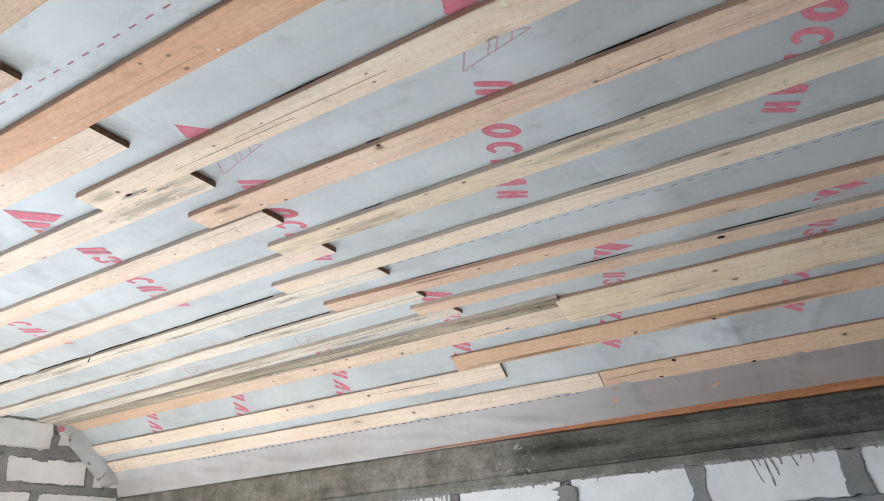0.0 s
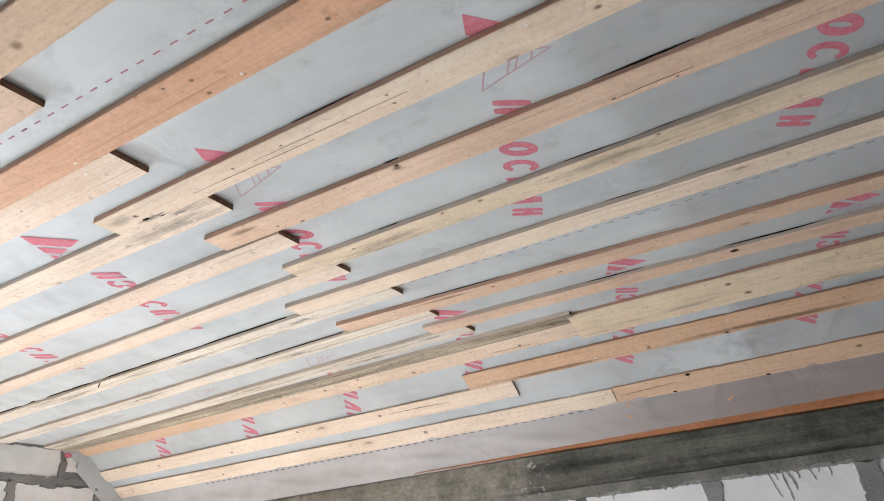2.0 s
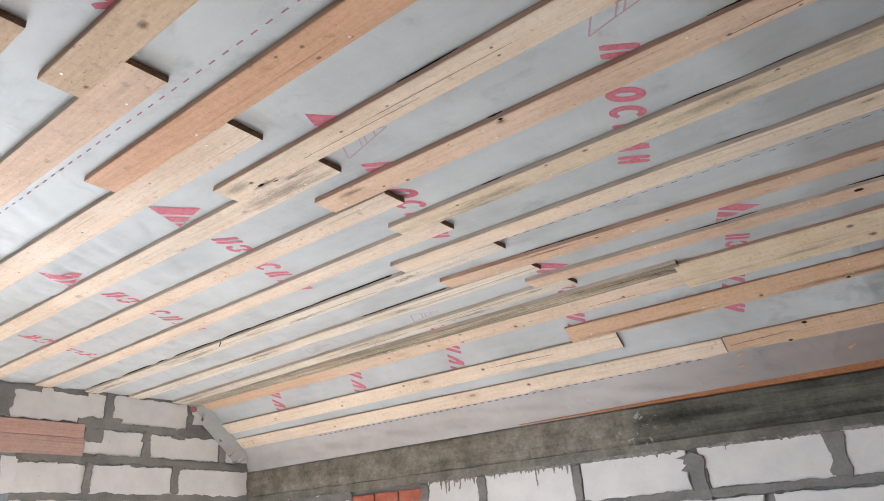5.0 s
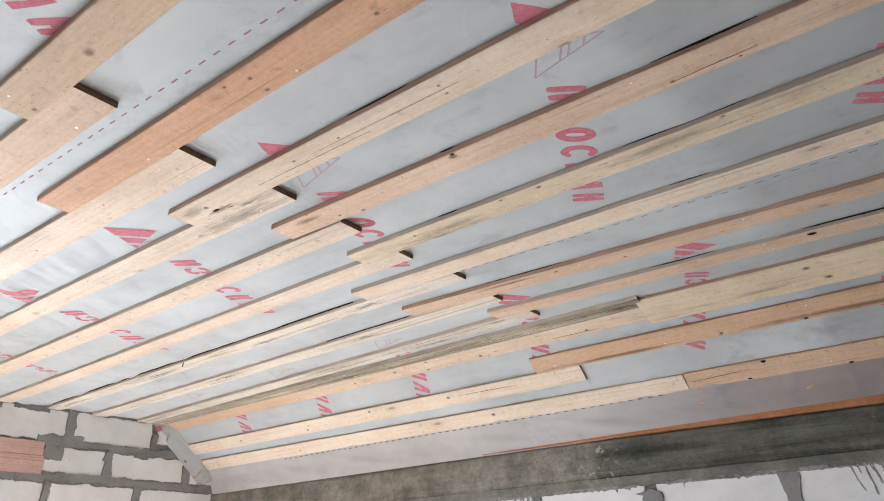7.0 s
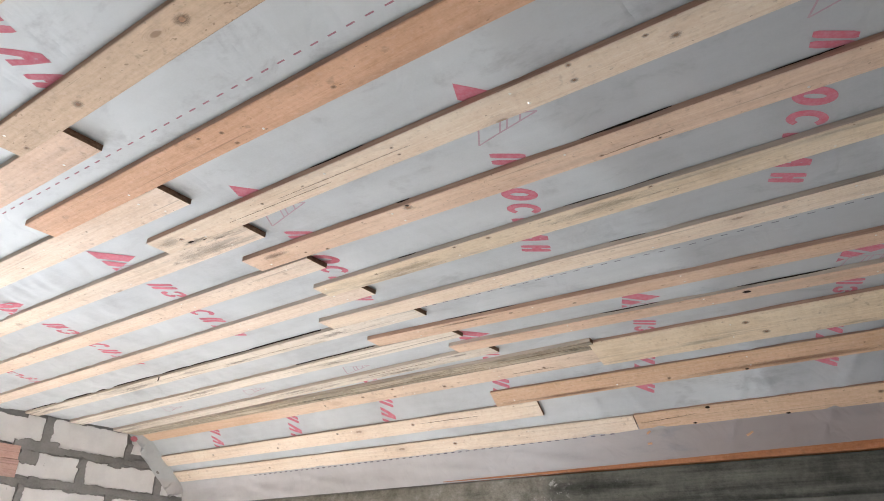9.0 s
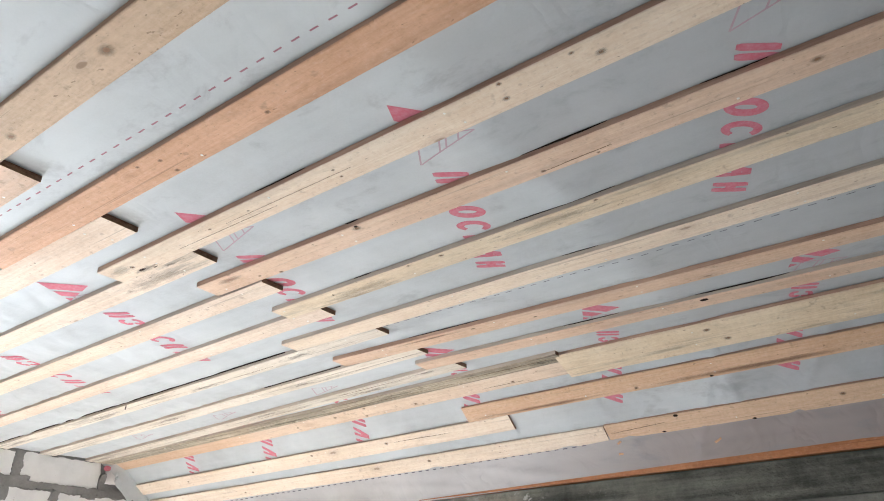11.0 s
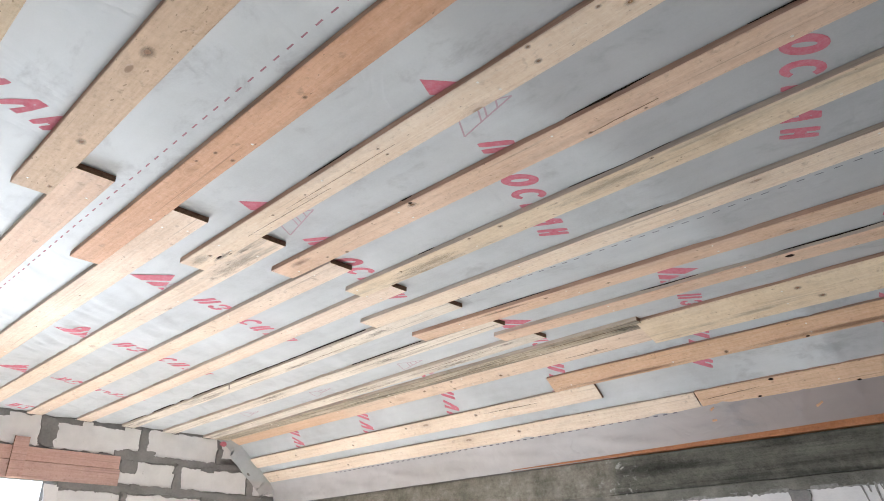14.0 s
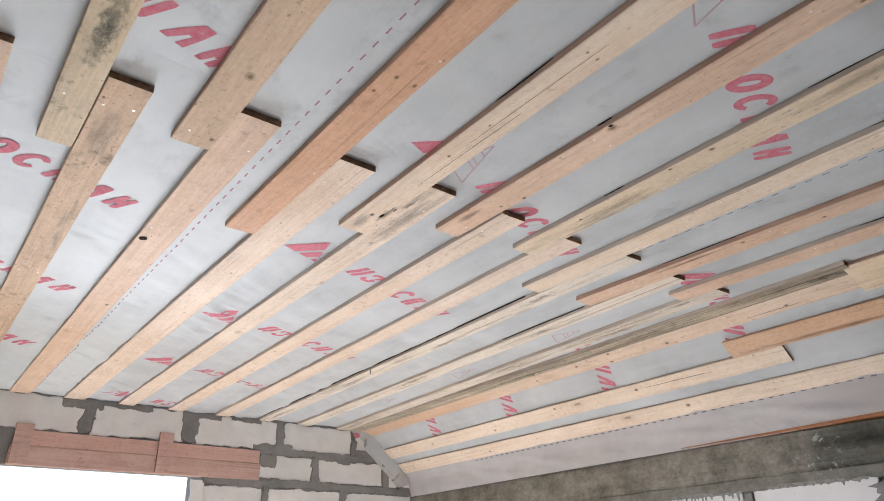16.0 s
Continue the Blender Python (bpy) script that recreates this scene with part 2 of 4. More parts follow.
def membrane_material():
    m = Nodes("grey-white non-woven vapour barrier", 0.62, 0.35)
    v = m.coords(vary=False)
    cloud = m.noise(v, 2.3, 5.0, 0.6)
    fibre = m.noise(v, 160.0, 3.0, 0.7)
    streak = m.noise(m.coords((3.0, 26.0, 26.0), False), 1.0, 4.0, 0.6)
    tone = m.math("ADD", m.math("MULTIPLY", cloud, 0.70), m.math("ADD", m.math("MULTIPLY", fibre, 0.16), m.math("MULTIPLY", streak, 0.18)))
    col = m.ramp(tone, [(0.30, (0.38, 0.41, 0.425)), (0.50, (0.515, 0.553, 0.57)), (0.75, (0.625, 0.665, 0.68))])
    crease = m.noise(m.coords((3.2, 2.0, 2.5), False), 1.3, 5.0, 0.5, 0.5)
    ridged = m.math("ABSOLUTE", m.math("SUBTRACT", m.noise(m.coords((2.6, 1.5, 2.0), False), 1.5, 3.0, 0.5, 1.4), 0.5))
    h = m.math("ADD", m.math("MULTIPLY", crease, 0.8), m.math("ADD", m.math("MULTIPLY", fibre, 0.05), m.math("MULTIPLY", m.math("MINIMUM", ridged, 0.09), 5.0)))
    place = m.n.new("ShaderNodeSeparateXYZ")
    m.put(v, place.inputs[0])
    # dimmer light past the fold, painted in as a darker sheet colour
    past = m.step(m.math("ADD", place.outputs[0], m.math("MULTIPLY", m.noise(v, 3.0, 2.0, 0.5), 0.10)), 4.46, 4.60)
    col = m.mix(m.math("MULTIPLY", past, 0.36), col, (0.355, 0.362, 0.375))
    # brighter light towards -y, painted in as a whiter sheet colour
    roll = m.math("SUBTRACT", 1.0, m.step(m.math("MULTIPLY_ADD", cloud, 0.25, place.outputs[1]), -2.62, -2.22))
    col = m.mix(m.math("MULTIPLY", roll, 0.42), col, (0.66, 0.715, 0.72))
    # foot of the slope: its shade and a brown timber tint, painted by height
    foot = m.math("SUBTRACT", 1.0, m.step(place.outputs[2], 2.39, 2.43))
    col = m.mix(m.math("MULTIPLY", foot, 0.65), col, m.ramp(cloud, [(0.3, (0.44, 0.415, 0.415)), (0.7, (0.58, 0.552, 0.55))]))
    # the painted shade at the foot deepens with x
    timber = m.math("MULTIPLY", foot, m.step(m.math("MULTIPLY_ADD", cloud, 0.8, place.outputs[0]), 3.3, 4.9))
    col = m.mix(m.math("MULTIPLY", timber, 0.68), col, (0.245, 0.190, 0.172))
    stain = m.step(m.noise(m.coords((1.6, 2.6, 4.0), False), 2.6, 6.0, 0.68, 0.3), 0.52, 0.72)
    stain = m.math("MULTIPLY", stain, m.math("MULTIPLY_ADD", m.step(place.outputs[0], 2.4, 3.8), 0.8, 0.2))
    col = m.mix(m.math("MULTIPLY", stain, 0.46), col, (0.25, 0.268, 0.285))
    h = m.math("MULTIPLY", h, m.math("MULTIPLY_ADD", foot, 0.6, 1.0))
    return m.done(col, h, 0.135, 0.014)


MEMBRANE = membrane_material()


def print_material(name, a, b):
    m = Nodes(name, 0.9, 0.1)
    v = m.coords(vary=False)
    n = m.noise(v, 60.0, 4.0, 0.7)
    return m.done(m.ramp(n, [(0.3, a), (0.7, b)]))


RED_INK = print_material("faded red print", (0.60, 0.15, 0.205), (0.62, 0.27, 0.32))
PALE_INK = print_material("pale violet print", (0.47, 0.33, 0.38), (0.52, 0.40, 0.44))
DASH_INK = print_material("dark red seam print", (0.36, 0.17, 0.21), (0.44, 0.25, 0.29))
GREY_INK = print_material("grey seam print", (0.13, 0.13, 0.16), (0.2, 0.2, 0.23))


def block_material():
    m = Nodes("white aerated concrete", 0.92, 0.15)
    v = m.coords()
    a = m.noise(v, 6.0, 6.0, 0.65)
    pores = m.noise(v, 130.0, 2.0, 0.6)
    col = m.ramp(a, [(0.25, (0.66, 0.66, 0.665)), (0.6, (0.77, 0.77, 0.77))])
    smear = m.step(m.noise(v, 9.0, 6.0, 0.72), 0.64, 0.74)
    col = m.mix(m.math("MULTIPLY", smear, 0.40), col, (0.36, 0.36, 0.36))
    scratch = m.step(m.noise(m.coords((30.0, 30.0, 9.0)), 1.0, 5.0, 0.7), 0.66, 0.74)
    col = m.mix(m.math("MULTIPLY", scratch, 0.5), col, (0.34, 0.34, 0.335))
    return m.done(col, m.math("ADD", pores, m.math("MULTIPLY", a, 0.5)), 0.3, 0.003)


def mortar_material():
    m = Nodes("grey cement mortar", 0.9, 0.15)
    v = m.coords(vary=False)
    a, b = m.noise(v, 5.0, 5.0, 0.6), m.noise(v, 70.0, 4.0, 0.7)
    col = m.ramp(m.math("MULTIPLY_ADD", b, 0.4, m.math("MULTIPLY", a, 0.7)), [(0.35, (0.17, 0.17, 0.17)), (0.75, (0.30, 0.296, 0.288))])
    return m.done(col, b, 0.5, 0.006)


def dim_wall_material():
    m = Nodes("dark grey of unseen walls", 0.9, 0.15)
    v = m.coords(vary=False)
    a, b = m.noise(v, 2.0, 5.0, 0.6), m.noise(v, 50.0, 4.0, 0.7)
    return m.done(m.ramp(m.math("MULTIPLY_ADD", b, 0.3, m.math("MULTIPLY", a, 0.75)), [(0.3, (0.075, 0.072, 0.068)), (0.75, (0.15, 0.145, 0.135))]), b, 0.5, 0.006)


def beam_material():
    m = Nodes("streaked concrete of two pours", 0.88, 0.2)
    v = m.coords(vary=False)
    s = m.noise(m.coords((0.45, 3.0, 8.0), False), 2.0, 5.0, 0.6)
    c = m.noise(v, 5.0, 7.0, 0.72)
    g = m.noise(v, 45.0, 4.0, 0.7)
    tone = m.math("ADD", m.math("MULTIPLY", s, 0.62), m.math("ADD", m.math("MULTIPLY", c, 0.36), m.math("MULTIPLY", g, 0.14)))
    dark = m.ramp(tone, [(0.42, (0.030, 0.030, 0.025)), (0.52, (0.075, 0.076, 0.065)), (0.62, (0.145, 0.145, 0.122)), (0.76, (0.25, 0.245, 0.21))])
    tone2 = m.math("ADD", m.math("MULTIPLY", c, 0.75), m.math("ADD", m.math("MULTIPLY", s, 0.25), m.math("MULTIPLY", g, 0.18)))
    tan = m.ramp(tone2, [(0.44, (0.10, 0.094, 0.078)), (0.55, (0.20, 0.19, 0.158)), (0.65, (0.30, 0.285, 0.245)), (0.77, (0.46, 0.45, 0.41))])
    place = m.n.new("ShaderNodeSeparateXYZ")
    m.put(v, place.inputs[0])
    joint = m.math("ADD", place.outputs[0], m.math("MULTIPLY_ADD", c, 0.5, -0.25))
    col = m.mix(m.step(joint, 3.18, 3.32), tan, dark)
    seam = m.math("MULTIPLY", m.step(joint, 3.08, 3.22), m.math("SUBTRACT", 1.0, m.step(joint, 3.30, 3.45)))
    crumbs = m.step(m.noise(v, 24.0, 6.0, 0.75), 0.54, 0.62)
    col = m.mix(m.math("MULTIPLY", m.math("MULTIPLY", crumbs, seam), 0.85), col, (0.46, 0.46, 0.43))
    crust = m.math("MULTIPLY", m.step(m.noise(v, 16.0, 6.0, 0.75), 0.60, 0.70), m.step(m.noise(v, 1.3, 2.0, 0.5), 0.46, 0.60))
    col = m.mix(m.math("MULTIPLY", crust, 0.5), col, (0.42, 0.42, 0.39))
    # the squeezed-out lip under the form line keeps a lighter cement skin
    lip = m.math("SUBTRACT", 1.0, m.step(m.math("MULTIPLY_ADD", c, 0.02, place.outputs[2]), 2.048, 2.058))
    col = m.mix(m.math("MULTIPLY", lip, 0.65), col, m.ramp(c, [(0.35, (0.15, 0.148, 0.13)), (0.7, (0.33, 0.325, 0.29))]))
    return m.done(col, m.math("ADD", m.math("MULTIPLY", c, 0.8), g), 0.8, 0.010)


def brick_material():
    m = Nodes("red clay brick", 0.9, 0.15)
    v = m.coords()
    a, b = m.noise(v, 9.0, 5.0, 0.65), m.noise(v, 60.0, 3.0, 0.6)
    col = m.ramp(a, [(0.3, (0.42, 0.12, 0.08)), (0.7, (0.55, 0.20, 0.14))])
    dust = m.step(m.noise(v, 16.0, 5.0, 0.7), 0.55, 0.7)
    return m.done(m.mix(m.math("MULTIPLY", dust, 0.5), col, (0.4, 0.36, 0.33)), b, 0.4, 0.004)


def floor_material():
    m = Nodes("grey cement screed", 0.85, 0.25)
    v = m.coords(vary=False)
    a, b = m.noise(v, 1.4, 6.0, 0.65), m.noise(v, 30.0, 4.0, 0.7)
    col = m.ramp(m.math("MULTIPLY_ADD", b, 0.3, m.math("MULTIPLY", a, 0.75)), [(0.3, (0.285, 0.25, 0.215)), (0.75, (0.42, 0.375, 0.325))])
    return m.done(col, b, 0.4, 0.005)


def metal_material():
    m = Nodes("zinc screw head", 0.28, 0.5)
    m.bsdf.inputs["Metallic"].default_value = 1.0
    return m.done((0.85, 0.83, 0.78))


def ground_material():
    m = Nodes("trodden grassy soil", 0.95, 0.1)
    v = m.coords(vary=False)
    a = m.noise(v, 0.4, 7.0, 0.65)
    return m.done(m.ramp(a, [(0.3, (0.12, 0.12, 0.07)), (0.7, (0.22, 0.20, 0.13))]), a, 0.5, 0.05)


THIN_MORTAR = print_material("thin grey cement smear", (0.17, 0.17, 0.16), (0.37, 0.37, 0.35))
BLOCK, MORTAR, BEAM, BRICK = block_material(), mortar_material(), beam_material(), brick_material()
DIM_WALL, SCREED, ZINC, GROUND = dim_wall_material(), floor_material(), metal_material(), ground_material()
def soft_patch(name, inner, outer, solid, lost, ragged=0.35, most=1.0, grain=26.0, along=1.0):
    """A knot or a stain in a board's face: dense in the middle, thinning out to nothing at its uneven rim."""
    m = Nodes(name, 0.65, 0.25)
    v = m.coords((along, 1.0, 1.0))
    tc = m.n.new("ShaderNodeTexCoord")
    off = m.n.new("ShaderNodeVectorMath")
    off.operation = "MULTIPLY_ADD"
    m.put(tc.outputs["Generated"], off.inputs[0])
    off.inputs[1].default_value, off.inputs[2].default_value = (2, 2, 0), (-1, -1, 0)
    far = m.n.new("ShaderNodeVectorMath")
    far.operation = "LENGTH"
    m.put(off.outputs[0], far.inputs[0])
    edge = m.math("MULTIPLY_ADD", m.math("SUBTRACT", m.noise(v, grain * 1.6, 4.0, 0.65), 0.5), 2.0 * ragged, far.outputs["Value"])
    ring = m.math("SINE", m.math("MULTIPLY_ADD", m.noise(v, grain, 2.0, 0.5), 9.0, m.math("MULTIPLY", far.outputs["Value"], 14.0)))
    tone = m.math("MULTIPLY_ADD", ring, 0.12, m.math("MULTIPLY_ADD", edge, 0.6, m.math("MULTIPLY", m.noise(v, 70.0, 3.0, 0.6), 0.4)))
    m.put(m.math("MULTIPLY", m.math("SUBTRACT", 1.0, m.step(edge, solid, lost)), most), m.bsdf.inputs["Alpha"])
    return m.done(m.ramp(tone, [(0.20, inner), (0.85, outer)]))


KNOT_BROWN = soft_patch("brown pine knot", (0.36, 0.20, 0.11), (0.56, 0.36, 0.22), 0.15, 0.95, 0.18, 0.58)
STAIN_DARK = soft_patch("black-green mould stain", (0.07, 0.065, 0.05), (0.24, 0.215, 0.16), -0.1, 0.9, 1.3, 0.50, 70.0, 0.25)
STAIN_GREEN = soft_patch("dark green mould stain", (0.07, 0.08, 0.05), (0.19, 0.20, 0.13), 0.0, 0.9, 1.0, 0.50, 45.0, 0.5)
STAIN_GREY = soft_patch("grey weather stain", (0.25, 0.215, 0.17), (0.38, 0.33, 0.26), 0.0, 1.0, 1.0, 0.34, 34.0, 0.2)
STAIN_BROWN = soft_patch("reddish brown resin stain", (0.30, 0.13, 0.065), (0.50, 0.26, 0.14), 0.1, 1.0, 0.6, 0.5, 24.0, 0.15)
KNOT_DARK = print_material("dark brown crack", (0.12, 0.075, 0.048), (0.25, 0.165, 0.11))
# black of the knot holes, and of the strips that paint shadow gaps
KNOT_AND_GAP = print_material("black knot hole", (0.012, 0.008, 0.006), (0.03, 0.018, 0.01))

# ---- mesh helpers ----


def mesh_from(name, verts, faces, material, smooth=False):
    me = bpy.data.meshes.new(name)
    me.from_pydata([tuple(v) for v in verts], [], faces)
    me.materials.append(material)
    if smooth:
        me.polygons.foreach_set("use_smooth", [True] * len(me.polygons))
    me.update()
    return me


def thing(name, mesh, m=None, label="", category="", group="", kind=""):
    ob = new(name, mesh)
    if m is not None:
        ob.matrix_world = m
    return tagged(ob, label, category, group, kind)


def child(name, mesh, parent, m=None, label=""):
    """A part at the pose m in its parent's space."""
    ob = new(name, mesh)
    ob.parent = parent
    if m is not None:
        ob.matrix_basis = m
    return tagged(ob, label)


def box_mesh(name, x0, x1, y0, y1, z0, z1, material, bevel=0.004):
    bm = bmesh.new()
    bmesh.ops.create_cube(bm, size=1)
    for v in bm.verts:
        v.co = Vector(((x0 + x1) / 2 + v.co.x * (x1 - x0), (y0 + y1) / 2 + v.co.y * (y1 - y0), (z0 + z1) / 2 + v.co.z * (z1 - z0)))
    if bevel:
        bmesh.ops.bevel(bm, geom=bm.edges[:], offset=bevel, segments=1, affect="EDGES")
    me = bpy.data.meshes.new(name)
    bm.to_mesh(me)
    bm.free()
    me.materials.append(material)
    return me


def end_grain_material():
    m = Nodes("dark end grain", 0.85, 0.15)
    v = m.coords((8.0, 30.0, 60.0))
    n = m.noise(v, 2.0, 4.0, 0.65)
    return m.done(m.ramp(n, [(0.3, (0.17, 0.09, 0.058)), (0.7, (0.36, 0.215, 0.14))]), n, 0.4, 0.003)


def edge_material(name, low, mid, high):
    m = Nodes(name, 0.8, 0.2)
    f = m.noise(m.coords((4.0, 60.0, 120.0)), 1.0, 4.0, 0.65)
    b = m.noise(m.coords((1.6, 6.0, 6.0)), 1.6, 4.0, 0.6)
    tone = m.math("ADD", m.math("MULTIPLY", f, 0.5), m.math("MULTIPLY", b, 0.5))
    return m.done(m.ramp(tone, [(0.30, low), (0.52, mid), (0.75, high)]), f, 0.4, 0.002)


END_GRAIN = end_grain_material()
# edge colours hold part of the shade on the boards' narrow sides
SHADED_EDGE = edge_material("red-brown sawn edge with shade", (0.33, 0.19, 0.135), (0.53, 0.345, 0.255), (0.67, 0.49, 0.375))
GREY_EDGE = edge_material("grey-brown sawn edge with shade", (0.36, 0.30, 0.245), (0.56, 0.475, 0.395), (0.70, 0.61, 0.52))


def board_mesh(name, length, width, thick, material, seed, wane=0.0, edge=None):
    """A sawn board along x, its lower face at z = 0, with soft edges that wander a little; wane: outer-side loss on the
    near edge.
    """
    n = max(4, int(length / 0.12))
    verts, faces = [], []
    for i in range(n + 1):
        x = -length / 2 + length * i / n
        a = 0.0016 * noise.noise((x * 2.1, seed, 0.0))
        b = 0.0016 * noise.noise((x * 2.1, seed, 9.0))
        s = 0.0012 * noise.noise((x * 1.3, seed, 17.0))
        w = wane * max(0.0, noise.noise((x * 1.1, seed, 31.0)))
        e = 0.0022 + 0.0012 * noise.noise((x * 5.0, seed, 23.0))
        y0, y1 = -width / 2 + a, width / 2 + b
        sec = [(y0 + w, e + w * 0.6), (y0 + e + w, 0), (y1 - e, 0), (y1, e), (y1, thick), (y0, thick)]
        end = 0.004 * noise.noise((seed, i * 3.7, 3.0)) if i in (0, n) else 0.0
        for k, (y, z) in enumerate(sec):
            verts.append((x + end + (0.05 * y * noise.noise((seed, 5.0 * (i > 0), 1.0)) if i in (0, n) else 0), y, z + s))
    for i in range(n):
        for k in range(6):
            a, b = i * 6 + k, i * 6 + (k + 1) % 6
            faces.append((a, b, b + 6, a + 6))
    faces.append(tuple(range(6)))
    faces.append(tuple(n * 6 + k for k in reversed(range(6))))
    me = mesh_from(name, verts, faces, material)
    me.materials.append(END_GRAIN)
    me.materials.append(edge or SHADED_EDGE)
    # end faces carry end grain, the narrow sides a sawn edge darkened for shade
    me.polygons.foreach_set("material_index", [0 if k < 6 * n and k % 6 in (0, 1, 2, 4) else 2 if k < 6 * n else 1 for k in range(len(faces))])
    return me


def outline_slab(name, outline, depth, material, seed=0.0, chamfer=0.003):
    """A slab from a 2D outline (u, v), anticlockwise; its face at w = depth, its back at 0."""
    n = len(outline)
    cu, cv = sum(p[0] for p in outline) / n, sum(p[1] for p in outline) / n
    verts = [(u, v, 0) for u, v in outline]
    verts += [(u, v, depth - chamfer) for u, v in outline]
    for u, v in outline:
        d = math.hypot(u - cu, v - cv) or 1
        verts.append((u - chamfer * (u - cu) / d, v - chamfer * (v - cv) / d, depth))
    faces = []
    for k in range(n):
        j = (k + 1) % n
        faces += [(k, j, j + n, k + n), (k + n, j + n, j + 2 * n, k + 2 * n)]
    faces.append(tuple(range(2 * n, 3 * n)))
    return mesh_from(name, verts, faces, material)


# ---- the shell ----
X_FAR, Y_BACK, Z_SHEET = 8.2, -4.6, 2.7215

ground = thing("ground", box_mesh("ground", -400, 400, -400, 400, -0.6, -0.35, GROUND, 0), None, "trodden grassy soil round the house", "ground", kind="structure")
floor = thing("floor", box_mesh("floor", -0.3, X_FAR, Y_BACK, 0.3, -0.3, 0.0, SCREED, 0), None, "grey cement screed floor of a raw room", "floor", kind="structure")
roof = thing("roof_deck", box_mesh("roof_deck", -0.35, X_FAR + 0.35, Y_BACK - 0.35, 0.35, 2.95, 3.05, WOOD_TAN, 0), None, "plain wooden deck above the ceiling", "roof", kind="structure")


def slope_at(s):
    """The sheet's section: y, z and downward tilt at the distance s past the ridge line of the slope."""
    pts = [(-0.50, 2.7215), (-0.44, 2.710), (-0.40, 2.690), (-0.095, 2.435), (-0.035, 2.345), (-0.004, 2.236)]
    for (y0, z0), (y1, z1) in zip(pts, pts[1:]):
        d = math.hypot(y1 - y0, z1 - z0)
        if s <= d or (y1, z1) == pts[-1]:
            k = min(s / d, 1.0)
            return y0 + (y1 - y0) * k, z0 + (z1 - z0) * k, math.atan2(z0 - z1, y1 - y0)
        s -= d


def ruffle(x, y):
    """How far the sheet sags below its plane, between the boards and in folds near the gable wall."""
    sag = 0.0016 * (0.5 + 0.5 * noise.noise((x * 0.9, y * 2.2, 0.0)))
    fold = noise.noise((x * 3.0 + y * 2.0, y * 1.2 - x * 0.8, 4.0))
    near = max(0.0, min(1.0, (2.9 - x) / 1.4)) * max(0.0, min(1.0, (-0.62 - y) / 0.35))
    # the sheet is pinned at the boards and hangs in folds between them
    pin = math.sin(math.pi * (y + 2.575) / 0.305) ** 2
    crumple = near * (0.3 + 0.7 * pin) * (0.018 * max(0.0, fold) ** 0.8 + 0.024 * abs(noise.noise((x * 7.0 + y * 5.0, y * 2.5, 8.0))) + 0.010 * max(0.0, 0.45 - abs(noise.noise((x * 13.0 + y * 6.0, y * 5.0 - x * 3.0, 28.0))) * 2.4))
    crumple = min(crumple, 0.017)
    # fine folds that run across from board to board where the sheet hangs slack
    lean = x + 0.45 * y + 0.10 * noise.noise((x * 2.0, y * 2.0, 51.0))
    fan = 0.5 + 0.5 * math.sin(2 * math.pi * lean / 0.085 + 4.0 * noise.noise((x * 3.0, y * 4.0, 53.0)))
    crumple += near * pin * max(0.0, noise.noise((x * 1.7, y * 2.3, 57.0)) + 0.25) * 0.0085 * fan * fan
    ridge = 0.005 * max(0.0, 1.0 - abs(x - 4.47 - 0.04 * noise.noise((y * 1.5, 0.0, 2.0))) / 0.16)
    return sag + crumple + ridge


def sheet_point(x, y, below=0.0):
    """A point of the sheet; y runs on along the slope past -0.50. below: how far under the sheet."""
    if y <= -0.50:
        return Vector((x, y, Z_SHEET - ruffle(x, y) - below))
    yy, zz, a = slope_at(y + 0.50)
    d = 0.005 * noise.noise((x * 2.2, y * 3.0, 2.0)) + 0.008 * max(0.0, noise.noise((x * 6.0 + y * 2.0, y * 1.1, 12.0)))
    if y > 0.05:
        d = d * max(0.0, 1.0 - (y - 0.05) / 0.05)
        fade = max(0.0, min(1.0, (y - 0.06) / 0.04)) * max(0.0, min(1.0, (0.222 - y) / 0.05))
        d += fade * (0.006 * noise.noise((x * 4.0 + y * 9.0, y * 5.0, 5.0)) + 0.017 * max(0.0, noise.noise((x * 3.0 - y * 10.0, y * 6.0, 15.0))) + 0.004 * abs(noise.noise((x * 15.0 + y * 20.0, y * 12.0, 25.0))))
    # a few tent folds that run down the slope
    for at, lean, high in ((3.84, 0.35, 0.003), (4.40, -0.45, 0.005), (4.47, 0.10, 0.003), (4.85, -0.60, 0.005), (5.2, 0.4, 0.006)):
        d += high * max(0.0, 1.0 - abs(x - at - lean * (y + 0.2)) / 0.035) * max(0.0, min(1.0, (y + 0.50) / 0.1)) * max(0.0, min(1.0, (0.20 - y) / 0.06))
    d = max(d, -0.002) + below
    return Vector((x, yy - math.sin(a) * d, zz - math.cos(a) * d))


def sheet_mesh(name, x0, x1, y0, y1, nx, ny):
    verts = [sheet_point(x0 + (x1 - x0) * i / nx, y0 + (y1 - y0) * j / ny) for i in range(nx + 1) for j in range(ny + 1)]
    faces = [(i * (ny + 1) + j, i * (ny + 1) + j + 1, (i + 1) * (ny + 1) + j + 1, (i + 1) * (ny + 1) + j) for i in range(nx) for j in range(ny)]
    return mesh_from(name, verts, faces, MEMBRANE, True)


SLOPE_END = 0.225
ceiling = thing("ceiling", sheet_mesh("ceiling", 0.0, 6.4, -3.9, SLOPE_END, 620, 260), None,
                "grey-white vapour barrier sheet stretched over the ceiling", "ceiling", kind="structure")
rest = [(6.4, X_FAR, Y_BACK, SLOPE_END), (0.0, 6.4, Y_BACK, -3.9)]
